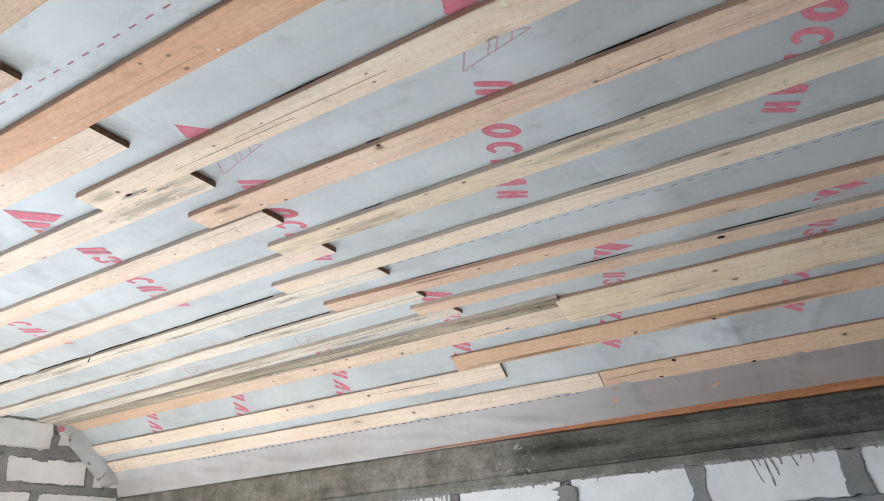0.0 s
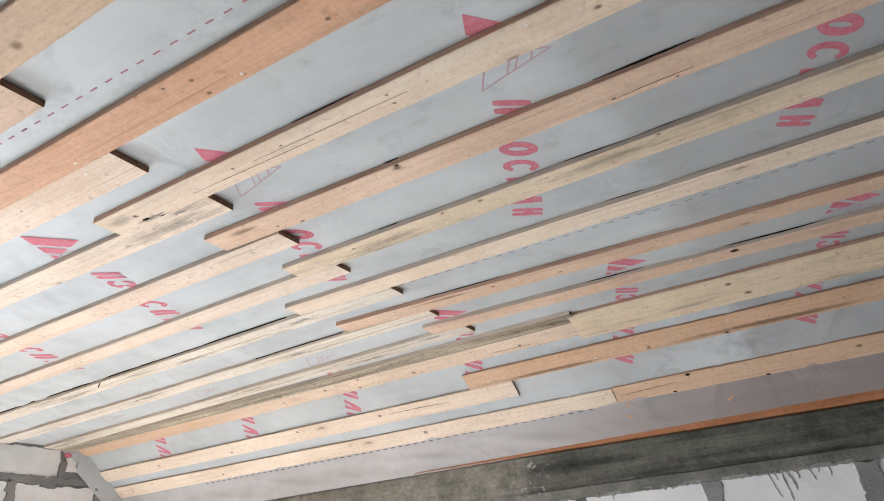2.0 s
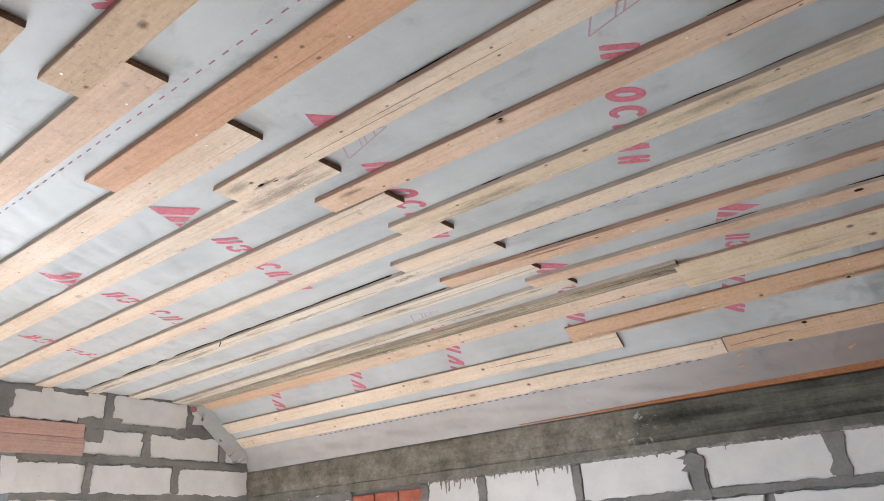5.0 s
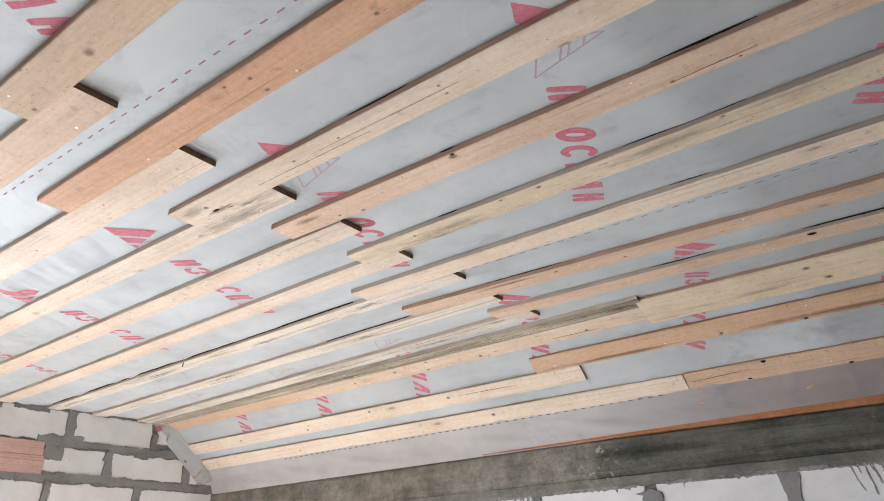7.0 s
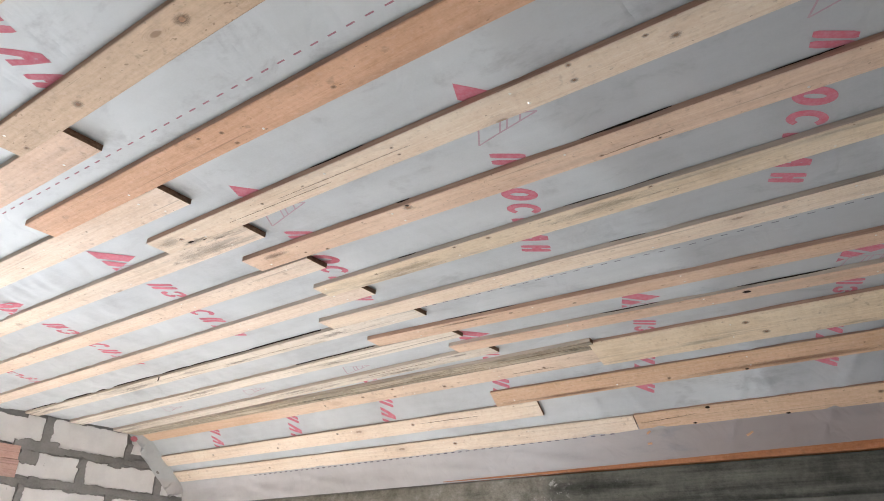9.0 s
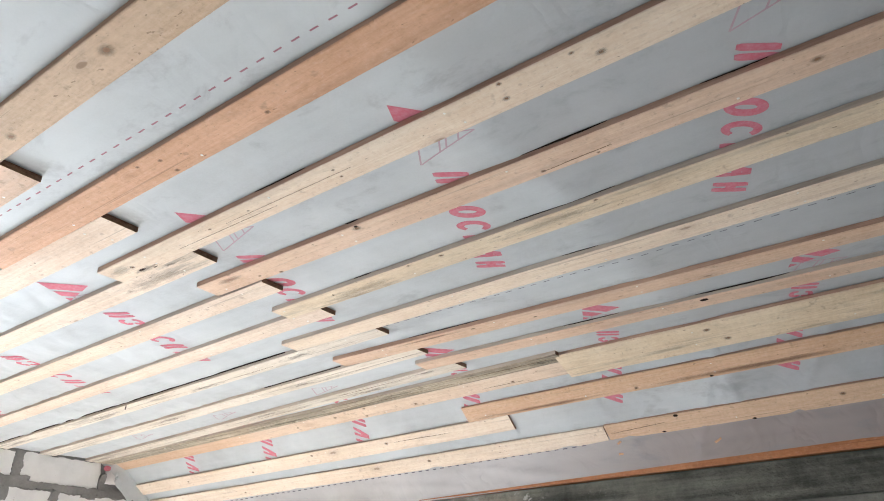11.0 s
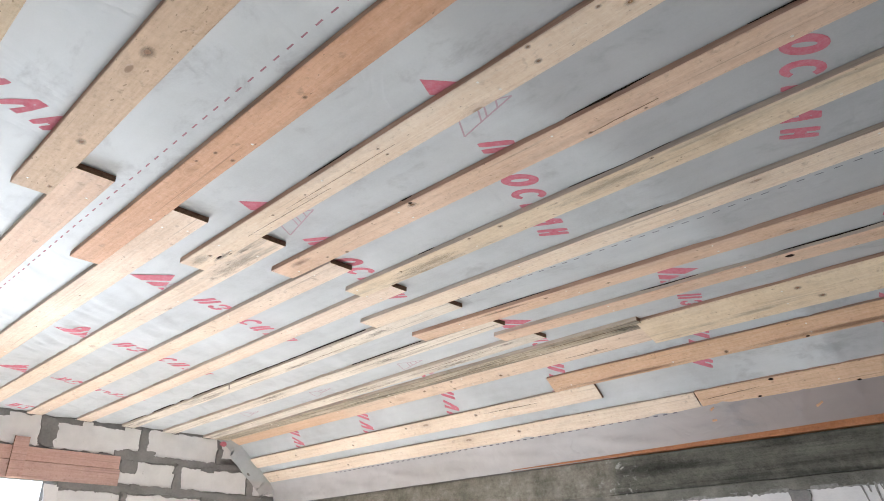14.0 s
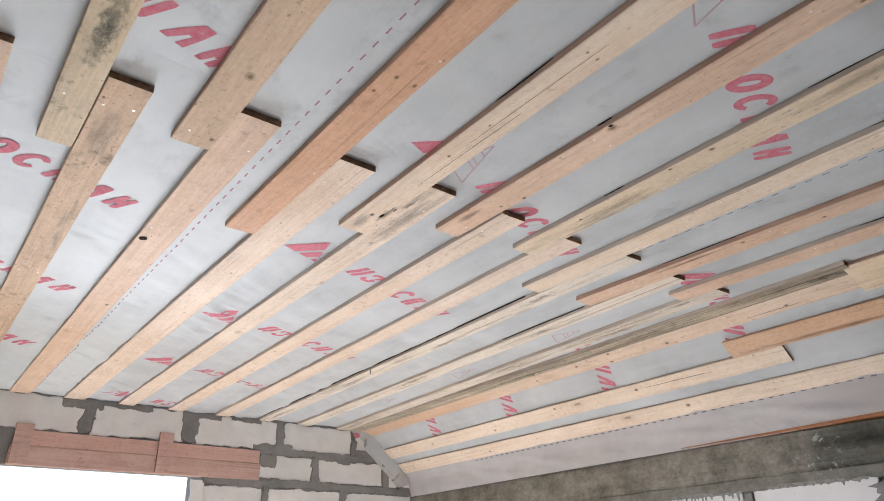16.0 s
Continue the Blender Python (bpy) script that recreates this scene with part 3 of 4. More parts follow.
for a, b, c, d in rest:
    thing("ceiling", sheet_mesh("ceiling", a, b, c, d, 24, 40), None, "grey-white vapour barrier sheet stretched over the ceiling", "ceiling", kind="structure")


# ---- walls ----
def wall_piece(name, x0, x1, y0, y1, z0, z1, material, label):
    return thing(name, box_mesh(name, x0, x1, y0, y1, z0, z1, material, 0), None, label, "wall", kind="structure")


T = 0.30
WIN_Y0, WIN_Y1, WIN_Z0, WIN_Z1 = -3.25, -1.72, 0.85, 2.285
gable = "gable wall of white aerated concrete blocks in grey mortar"
wall_gable = wall_piece("wall_gable", -T, 0.0, WIN_Y1, 0.30, 0.0, 2.94, MORTAR, gable)
wall_piece("wall_gable_above", -0.07, 0.0, WIN_Y0, WIN_Y1, 2.285, 2.94, MORTAR, gable)
wall_piece("wall_gable_below", -T, 0.0, WIN_Y0, WIN_Y1, 0.0, WIN_Z0, MORTAR, gable)
wall_piece("wall_gable_side", -T, 0.0, Y_BACK, WIN_Y0, 0.0, 2.94, MORTAR, gable)
# pieces leave a hole for the assumed, unseen side opening
wall_long = wall_piece("wall_long", 0.0, X_FAR, 0.012, 0.30, 1.56, 2.03, MORTAR, "long wall of white aerated concrete blocks in grey mortar")
wall_piece("wall_long_low", 0.0, X_FAR, 0.012, 0.30, 0.0, 0.55, MORTAR, "long wall of white aerated concrete blocks in grey mortar")
wall_piece("wall_long_near", 3.55, X_FAR, 0.012, 0.30, 0.55, 1.56, MORTAR, "long wall of white aerated concrete blocks in grey mortar")
wall_piece("wall_long_corner", 0.0, 0.7, 0.012, 0.30, 0.55, 1.56, MORTAR, "long wall of white aerated concrete blocks in grey mortar")
wall_piece("wall_long_top", 0.0, X_FAR, 0.05, 0.30, 2.03, 2.94, MORTAR, "rough top of the long wall behind the sheet")
# unseen walls that close the room, dark so less light bounces off them
wall_piece("wall_end", X_FAR, X_FAR + T, Y_BACK, 0.30, 0.0, 2.94, DIM_WALL, "unseen end wall, dark to cut the bounced light")
wall_piece("wall_back", 0.0, X_FAR, Y_BACK - T, Y_BACK, 0.0, 2.94, DIM_WALL, "unseen back wall, dark to cut the bounced light")


def jagged(u0, u1, v0, v1, seed, rough=0.008, step=0.045, cut=None):
    """The uneven outline of a block face, anticlockwise."""
    pts = []
    for (a, b), (c, d) in (((u0, v0), (u1, v0)), ((u1, v0), (u1, v1)), ((u1, v1), (u0, v1)), ((u0, v1), (u0, v0))):
        n = max(2, int(math.hypot(c - a, d - b) / step))
        for i in range(n):
            k = i / n
            u, v = a + (c - a) * k, b + (d - b) * k
            pts.append((u + rough * noise.noise((u * 14, v * 14, seed)) + 0.45 * rough * noise.noise((u * 60, v * 60, seed)), v + rough * noise.noise((u * 14, v * 14, seed + 50)) + 0.45 * rough * noise.noise((u * 60, v * 60, seed + 50))))
    return pts


def gable_block(y0, y1, z0, z1, seed, rough=0.014):
    me = outline_slab("block", jagged(y0, y1, z0, z1, seed, rough, 0.014), 0.010, BLOCK)
    return child("block", me, wall_gable, Matrix(((0, 0, 1, -0.004), (1, 0, 0, 0), (0, 1, 0, 0), (0, 0, 0, 1))))


def long_block(x0, x1, z0, z1, seed, rough=0.009):
    me = outline_slab("block", jagged(x0, x1, z0, z1, seed, rough, 0.014), 0.016, BLOCK)
    return child("block", me, wall_long, Matrix(((1, 0, 0, 0), (0, 0, -1, 0.016), (0, 1, 0, 0), (0, 0, 0, 1))))


GABLE_ROWS = [  # bottom, top, joints from the corner outwards
    (2.498, 2.700, [-0.56, -1.19, -1.853, -2.49, -3.12, -3.75], 0.055),
    (2.300, 2.462, [-0.27, -0.885, -1.345], 0.050),
    (2.060, 2.235, [0.0, -0.64, -1.265, -1.74], 0.048),
    (1.835, 2.010, [-0.31, -0.95, -1.575, -1.74], 0.04),
    (1.610, 1.785, [0.0, -0.64, -1.265, -1.74], 0.04),
    (1.385, 1.560, [-0.31, -0.95, -1.575, -1.74], 0.04),
    (1.160, 1.335, [0.0, -0.64, -1.265, -1.74], 0.04),
    (0.935, 1.110, [-0.31, -0.95, -1.575, -1.74], 0.04),
]
for r, (z0, z1, joints, gap) in enumerate(GABLE_ROWS):
    if joints[0] < -0.1 and r:
        gable_block(joints[0] + gap / 2, -0.02, z0, z1, r * 7.1)
    if r == 0:
        gable_block(-0.54, -0.40, 2.555, 2.690, 3.3)
    for k, (b, a) in enumerate(zip(joints, joints[1:])):
        gable_block(a + gap / 2, b - gap / 2 if b < 0 else -0.015, z0, z1, r * 7.1 + k * 3.3 + 1)

LONG_ROWS = [
    (1.800, 1.998, [0.0, 0.62, 1.14], 0.03),
    (1.800, 1.998, [1.80, 2.245, 2.880, 3.515, 4.155, 4.790, 5.43, 6.06, 6.7, 7.33, 7.97], 0.055),
    (1.575, 1.755, [0.0, 0.32, 0.95, 1.58, 2.22, 2.85, 3.2, 3.83, 4.47, 5.1, 5.74, 6.37, 7.0, 7.64], 0.04),
    (1.350, 1.530, [0.0, 0.62, 1.26, 1.9, 2.54, 3.17, 3.8, 4.44, 5.08, 5.7, 6.34, 6.98, 7.6], 0.04),
    (1.125, 1.305, [0.0, 0.32, 0.95, 1.58, 2.22, 2.85, 3.2, 3.83, 4.47, 5.1, 5.74, 6.37, 7.0, 7.64], 0.04),
]
for r, (z0, z1, joints, gap) in enumerate(LONG_ROWS):
    for k, (a, b) in enumerate(zip(joints, joints[1:])):
        if z0 < 1.5 and b > 0.65 and a < 3.6:
            continue
        long_block(a + gap / 2, b - gap / 2, z0, z1, 60 + r * 5.7 + k * 2.9)
for k in range(3):
    x = 1.16 + 0.215 * k
    child("brick", outline_slab("brick", jagged(x, x + 0.2, 1.895, 1.962, 90 + k, 0.004), 0.014, BRICK), wall_long,
          Matrix(((1, 0, 0, 0), (0, 0, -1, 0.014), (0, 1, 0, 0), (0, 0, 0, 1))))


def plate_foot(x):
    """Height of the lower edge of the timber plate."""
    return 2.243 - 0.0080 * max(0.0, min(x, 5.2) - 2.55)


def beam():
    """The poured ring beam: streaked face, ragged lower edge, a lip where the form stood."""
    nx, rows = 260, [(2.232, 0.05), (2.232, 0.000), (2.19, 0.001), (2.15, 0.000), (2.11, 0.002), (2.075, 0.001), (2.054, 0.002), (2.049, 0.006), (2.045, -0.001), (2.018, -0.0015), (1.992, -0.001), (1.988, 0.05)]
    verts, faces = [], []
    for i in range(nx + 1):
        x = X_FAR * i / nx
        for j, (z, y) in enumerate(rows):
            dz = 0.006 * noise.noise((x * 5, j, 0.0)) + (0.012 * noise.noise((x * 13, 0, 6.0)) + 0.007 * noise.noise((x * 37, 0, 9.0)) if j >= 10 else 0.0)
            if j < 2:
                # chipped upper edge, with an open gap under the plate
                dz = min(0.0, plate_foot(x) - 0.0065 - z) - 0.006 * max(0.0, noise.noise((x * 9, 4.0, 2.0))) - 0.004 * abs(noise.noise((x * 31, 1.0, 2.0)))
            dy = 0.003 * noise.noise((x * 6, z * 20, 3.0)) + 0.0015 * noise.noise((x * 25, z * 60, 7.0))
            verts.append((x, y + (dy if 0 < j < 11 else 0), z + dz))
    m = len(rows)
    for i in range(nx):
        for j in range(m - 1):
            a = i * m + j
            faces.append((a, a + 1, a + m + 1, a + m))
    return mesh_from("ring_beam", verts, faces, BEAM)


thing("ring_beam", beam(), None, "dark grey streaked concrete ring beam on the block wall", "beam", kind="structure")

# ---- the boards ----
BOARD_T = 0.0195
Z_LOW = 2.700
made = {}


def flat_board(key, x0, x1, near0, near1, far0, far1, material, label, wane=0.0, z=Z_LOW):
    """A board under the ceiling: its near and far edge at both ends."""
    length, width = x1 - x0, ((far0 - near0) + (far1 - near1)) / 2
    m0, m1 = (near0 + far0) / 2, (near1 + far1) / 2
    turn = math.degrees(math.atan2(m1 - m0, x1 - x0))
    me = board_mesh("pine_board", length, width, BOARD_T, material, len(made) * 3.17 + 1, wane, GREY_EDGE if x0 < 1.0 or key in ("7R", "6R", "4R") else None)
    made[key] = thing("pine_board", me, pose((x0 + x1) / 2, (m0 + m1) / 2, z, 0, 0, turn), label, "board", "ceiling boards")
    return made[key]


def slope_board(key, x0, x1, mid0, mid1, width, tilt, material, label):
    """A board on the slope: the middle of its lower face (y, z) at both ends, tilt in degrees."""
    length = x1 - x0
    me = board_mesh("pine_board", length, width, BOARD_T, material, len(made) * 3.17 + 1, 0.0, GREY_EDGE if x0 < 1.0 else None)
    turn = math.degrees(math.atan2(mid1[0] - mid0[0], length))
    dip = math.degrees(math.atan2(mid1[1] - mid0[1], length))
    made[key] = thing("pine_board", me, pose((x0 + x1) / 2, (mid0[0] + mid1[0]) / 2, (mid0[1] + mid1[1]) / 2) @ pose(0, 0, 0, 0, -dip, turn) @ pose(0, 0, 0, -tilt),
                      label, "board", "ceiling boards")
    return made[key]


XR = 8.15
BOARDS = [  # key, x0, x1, near edge at x0 and x1, far edge at x0 and x1, material, label
    ("14R", 2.6, XR, -3.90, -3.90, -3.80, -3.80, WOOD_PEACH, "peach sawn pine board screwed under the ceiling sheet"),
    ("14L", 0.01, 3.3, -3.80, -3.80, -3.70, -3.70, WOOD_PALE, "pale sawn pine board screwed under the ceiling sheet"),
    ("13R", 2.9, XR, -3.62, -3.62, -3.52, -3.52, WOOD_PALE, "pale sawn pine board screwed under the ceiling sheet"),
    ("13L", 0.01, 3.33, -3.515, -3.515, -3.42, -3.42, WOOD_PEACH, "peach sawn pine board with a square sawn end"),
    ("12R", 2.976, XR, -3.318, -3.313, -3.229, -3.225, WOOD_MOULD, "pale sawn board with dark green mould stains"),
    ("12L", 0.01, 3.336, -3.228, -3.228, -3.130, -3.123, WOOD_MAP, "tan sawn board speckled with dark dirt"),
    ("11R", 3.174, XR, -3.031, -3.031, -2.925, -2.925, WOOD_TAN, "tan sawn pine board with large brown knots"),
    ("11L", 0.01, 3.384, -2.955, -2.921, -2.826, -2.824, WOOD_PEACH, "smooth peach pine board with a round black knot hole"),
    ("10R", 2.77, XR, -2.719, -2.722, -2.620, -2.612, WOOD_ORANGE, "orange-brown sawn larch board with small knots"),
    ("10L", 0.01, 3.343, -2.655, -2.612, -2.522, -2.503, WOOD_PALE, "pale sawn pine board with faint knots"),
    ("9R", 2.99, XR, -2.415, -2.420, -2.318, -2.315, WOOD_CREAM, "pale sawn board with fine brown grain lines"),
    ("9L", 0.01, 3.371, -2.332, -2.315, -2.226, -2.220, WOOD_END, "pale sawn board with a grey stained end"),
    ("8R", 3.154, XR, -2.137, -2.060, -2.037, -1.962, WOOD_PEACH, "peach sawn pine board with dark knots"),
    ("8L", 0.01, 3.372, -2.005, -2.030, -1.913, -1.923, WOOD_PALE, "pale peach pine board under the ceiling sheet"),
    ("7R", 3.196, XR, -1.816, -1.826, -1.718, -1.728, WOOD_STAIN, "pale rough-sawn board with grey weathering"),
    ("7L", 0.01, 3.361, -1.680, -1.740, -1.590, -1.631, WOOD_PALE, "pale sawn pine board ending beside its neighbour"),
    ("6R", 2.944, XR, -1.532, -1.463, -1.432, -1.363, WOOD_CREAM, "pale sawn pine board beside a printed seam"),
    ("6L", 0.01, 3.395, -1.363, -1.440, -1.275, -1.336, WOOD_CRACK, "pale board with a black gap line along one edge"),
    ("5R", 2.965, XR, -1.236, -0.995, -1.136, -0.895, WOOD_PEACH, "peach sawn pine board with brown edge stains"),
    ("5L", 0.01, 3.376, -1.053, -1.135, -0.955, -1.031, WOOD_CRACK, "pale pine board with dark crack lines"),
    ("4R", 3.234, XR, -0.950, -0.735, -0.848, -0.635, WOOD_PEACH, "peach pine board with one black knot"),
    ("4L", 0.01, 3.401, -0.720, -0.850, -0.625, -0.749, WOOD_CRACK, "whitish sawn pine board under the ceiling sheet"),
    ("3G", 0.01, 3.835, -0.620, -0.655, -0.505, -0.54, WOOD_GREY, "grey weathered board streaked with dark rot"),
]
for b in BOARDS:
    flat_board(*b)

slope_board("3L", 0.01, 3.802, (-0.445, 2.694), (-0.475, 2.688), 0.10, 22, WOOD_WARM, "peach pine board with brown knots on the bend")
slope_board("3R", 3.808, XR, (-0.53, 2.675), (-0.50, 2.66), 0.19, 18, WOOD_STAIN, "wide pale rough board on the bend of the ceiling")
slope_board("2L", 0.02, 3.345, (-0.250, 2.543), (-0.242, 2.538), 0.10, 39, WOOD_CREAM, "pale pine board on the slope with a cut end")
slope_board("2R", 3.10, XR, (-0.318, 2.600), (-0.305, 2.590), 0.10, 39, WOOD_AMBER, "orange-brown larch board on the slope")
slope_board("1L", 0.03, 3.815, (-0.122, 2.440), (-0.108, 2.429), 0.10, 39, WOOD_CREAM, "pale pine board along the foot of the slope")
slope_board("1R", 3.82, XR, (-0.110, 2.430), (-0.112, 2.432), 0.10, 39, WOOD_HONEY, "peach pine board along the foot of the slope with black knots")

# ---- the lintel form over the window ----
lintel = tagged(new("lintel_formwork"), "reddish-brown wooden formwork boards over the window opening", "formwork")
lintel.location = (0, -2.1, 2.28)


def lintel_part(name, y0, y1, z0, z1, x0, x1, seed):
    me = board_mesh(name, y1 - y0, z1 - z0, x1 - x0, WOOD_RED, seed)
    # the board's lower face turns into the room
    return child(name, me, lintel, Matrix(((0, 0, -1, x1), (1, 0, 0, (y0 + y1) / 2 + 2.1), (0, -1, 0, (z0 + z1) / 2 - 2.28), (0, 0, 0, 1))))


lintel_part("upper_board", -2.86, -1.335, 2.398, 2.487, 0.001, 0.020, 41.0)
lintel_part("lower_board", -2.88, -1.325, 2.285, 2.396, 0.001, 0.022, 43.0)
lintel_part("cleat", -2.045, -1.955, 2.290, 2.545, 0.0225, 0.040, 47.0)
lintel_part("cleat", -2.87, -2.775, 2.290, 2.52, 0.0225, 0.040, 49.0)

# ---- prints on the sheet ----
UP, ON = Vector((0.82, 0.57)), Vector((-0.36, 0.93))


def strip(verts, faces, rows, at):
    """A ribbon through rows of (left, right) points in letter space, laid just under the sheet."""
    first = len(verts)
    for pair in rows:
        for p in pair:
            verts.append(at(*p))
    for k in range(len(rows) - 1):
        i = first + 2 * k
        faces.append((i, i + 1, i + 3, i + 2))


def bar(p0, q0, p1, q1, w, n=8, soft=True):
    d = Vector((p1 - p0, q1 - q0)).normalized()
    o = Vector((-d.y, d.x)) * w / 2
    out = []
    for k in range(n + 1):
        t = k / n
        f = 0.72 if soft and k in (0, n) else 1.0
        p, q = p0 + (p1 - p0) * t, q0 + (q1 - q0) * t
        out.append(((p + o.x * f, q + o.y * f), (p - o.x * f, q - o.y * f)))
    return out


def arc(cp, cq, rp, rq, w, a0, a1, n=16, wq=None):
    """A bent stroke; its ends are rounded off unless it closes on itself."""
    out = []
    for k in range(n + 1):
        a = radians(a0 + (a1 - a0) * k / n)
        c, s = math.cos(a), math.sin(a)
        taper = 0.0 if a1 - a0 >= 360 else 0.5 * (1.0 - min(1.0, 3.2 * min(k, n - k) / n + 0.45) ** 0.5)
        dp, dq = w, wq or w
        out.append(((cp + (rp - taper * dp) * c, cq + (rq - taper * dq) * s), (cp + (rp - (1 - taper) * dp) * c, cq + (rq - (1 - taper) * dq) * s)))
    return out


def column(x, y0, seed, parts):
    """One printed column across the sheet: blocks and rings of faded red. parts: (distance along, kind)."""
    verts, faces, pale_v, pale_f = [], [], [], []
    rng = random.Random(seed)
    for along, kind in parts:
        # slanted baseline
        cx, cy = x - 0.38 * along, y0 + along

        def at(p, q, cx=cx, cy=cy):
            return sheet_point(cx + UP.x * p + ON.x * q, min(cy + UP.y * p + ON.y * q, SLOPE_END - 0.02), 0.0005 + 0.0010 * (cx < 2.95))

        j = lambda: rng.uniform(-0.003, 0.003)
        if kind == "two":
            strip(verts, faces, bar(-0.050, -0.0150 + j(), 0.050, -0.0165 + j(), 0.0235), at)
            strip(verts, faces, bar(-0.050, 0.0165 + j(), 0.050, 0.0145 + j(), 0.0235), at)
        elif kind == "tie":
            strip(verts, faces, bar(-0.050, -0.0150 + j(), 0.052, -0.0150, 0.0215), at)
            strip(verts, faces, bar(-0.052, 0.0150, 0.050, 0.0150 + j(), 0.0215), at)
            strip(verts, faces, bar(-0.002, -0.008, 0.006, 0.008, 0.030, 2, False), at)
        elif kind == "ring":
            strip(verts, faces, arc(0, 0, 0.056, 0.037, 0.028, 0, 360, 24, 0.028), at)
        elif kind == "hook":
            strip(verts, faces, arc(0, 0, 0.054, 0.037, 0.024, 128 + 60 * j(), 412, 22), at)
        elif kind == "waves":
            strip(verts, faces, arc(-0.022, 0.0, 0.026, 0.032, 0.020, 20, 300, 10), at)
            strip(verts, faces, arc(0.022, 0.0, 0.026, 0.032, 0.020, -120, 160, 10), at)
        elif kind == "wedge":
            strip(verts, faces, [((-0.050, -0.030), (-0.050, -0.008)), ((0.0, -0.022), (0.0, 0.004)), ((0.052, -0.008), (0.052, 0.014))], at)
            strip(verts, faces, [((-0.050, 0.034), (-0.050, 0.012)), ((0.0, 0.030), (0.0, 0.012)), ((0.052, 0.022), (0.052, 0.010))], at)
            strip(verts, faces, bar(0.006, -0.012, 0.012, 0.022, 0.026, 2, False), at)
            strip(verts, faces, bar(0.036, -0.008, 0.042, 0.018, 0.024, 2, False), at)
        elif kind in ("emblem", "outline"):
            # a striped triangle and, beside it, a thin outlined one
            def there(p, q):
                return sheet_point(x + p, min(y0 + q - (0.028 if y0 > -1.0 else 0.0), SLOPE_END - 0.02), 0.0005 + 0.0010 * (x < 2.95))

            a, b, c = Vector((0.050, -0.349)), Vector((0.160, -0.221)), Vector((-0.018, -0.187))
            for f0, f1 in () if kind == "outline" else ((0.0, 0.36), (0.46, 0.72), (0.82, 1.0)):
                p0, p1, q0, q1 = a.lerp(c, f0), b.lerp(c, f0), a.lerp(c, f1), b.lerp(c, f1)
                strip(verts, faces, [(tuple(p0.lerp(p1, k / 6)), tuple(q0.lerp(q1, k / 6))) for k in range(7)], there)
            tri = [(-0.034, -0.099), (0.170, -0.150), (0.030, -0.205)]
            for p, q in zip(tri, tri[1:] + tri[:1]):
                strip(pale_v, pale_f, bar(*p, *q, 0.005, 10, False), there)
            for k in (0.38, 0.5, 0.72):
                strip(pale_v, pale_f, bar(-0.034 + 0.204 * k, -0.099 - 0.051 * k, 0.030 + 0.140 * k, -0.205 + 0.055 * k, 0.005, 4, False), there)
    child("print", mesh_from("print", verts, faces, RED_INK), ceiling, None, "faded red printed marks")
    if pale_v:
        child("print", mesh_from("print", pale_v, pale_f, PALE_INK), ceiling, None, "pale violet printed outline")


ROW = [(0.0, "emblem"), (0.0, "two"), (0.075, "waves"), (0.182, "ring"), (0.268, "hook"), (0.350, "two"), (0.447, "wedge"), (0.530, "tie")]
FOOT_ROW = [(0.0, "outline")] + ROW[1:5] + [(0.335, "two"), (0.42, "wedge"), (0.497, "tie")]
LOW_ROW = ROW[:1] + FOOT_ROW[1:]
for k in range(-2, 6):
    column(3.455 + 0.815 * k + (0.03 if k < 0 else 0.0), -2.137, 10 + k, ROW)
    column(3.730 + 0.822 * k, -3.567, 30 + k, ROW)
    column(3.315 + 0.805 * k, -0.707, 50 + k, FOOT_ROW if k < 0 else LOW_ROW)
column(3.455 - 0.815 * 3, -2.137, 7, ROW)
column(3.455 - 0.815 * 4, -2.137, 6, ROW[:4])
column(3.730 - 0.822 * 3, -3.567, 27, ROW)
column(3.315 - 0.805 * 3, -0.707, 47, FOOT_ROW)


def dashes(name, y_at, x0, x1, ink, width, label):
    verts, faces = [], []
    x, k = x0, 0
    while x < x1:
        if noise.noise((x * 3.0, 1.0, k * 0.1)) > -0.62:
            strip(verts, faces, [((x + 0.024 * i / 2, y_at(x) - width / 2), (x + 0.024 * i / 2, y_at(x) + width / 2)) for i in range(3)], lambda p, q: sheet_point(p, q, 0.0005 + 0.0010 * (p < 2.95)))
        x += 0.053
        k += 1
    child(name, mesh_from(name, verts, faces, ink), ceiling, None, label)


dashes("seam_line", lambda x: -2.771 + 0.0146 * (x - 3.927), 0.05, 6.3, DASH_INK, 0.0046, "dark red dashed seam line")
dashes("seam_line", lambda x: 0.047, 0.9, 3.7, GREY_INK, 0.006, "dark grey dashed seam line")
dashes("seam_line", lambda x: -1.386 + 0.036 * min(1.0, (x - 3.4) / 1.1), 3.30, 6.3, GREY_INK, 0.0042, "dark grey dashed seam line")


# ---- screws and knots ----
def disc_mesh(name, r, h, material, n=10):
    verts = [(r * math.cos(2 * math.pi * k / n), r * math.sin(2 * math.pi * k / n), 0) for k in range(n)]
    verts += [(0.7 * x, 0.7 * y, -h) for x, y, _ in verts] + [(0, 0, -0.55 * h)]
    faces = [(k, (k + 1) % n, n + (k + 1) % n, n + k) for k in range(n)] + [(n + k, n + (k + 1) % n, 2 * n) for k in range(n)]
    return mesh_from(name, verts, faces, material)


SCREW = disc_mesh("screw", 0.0044, 0.0016, ZINC)
rng = random.Random(5)
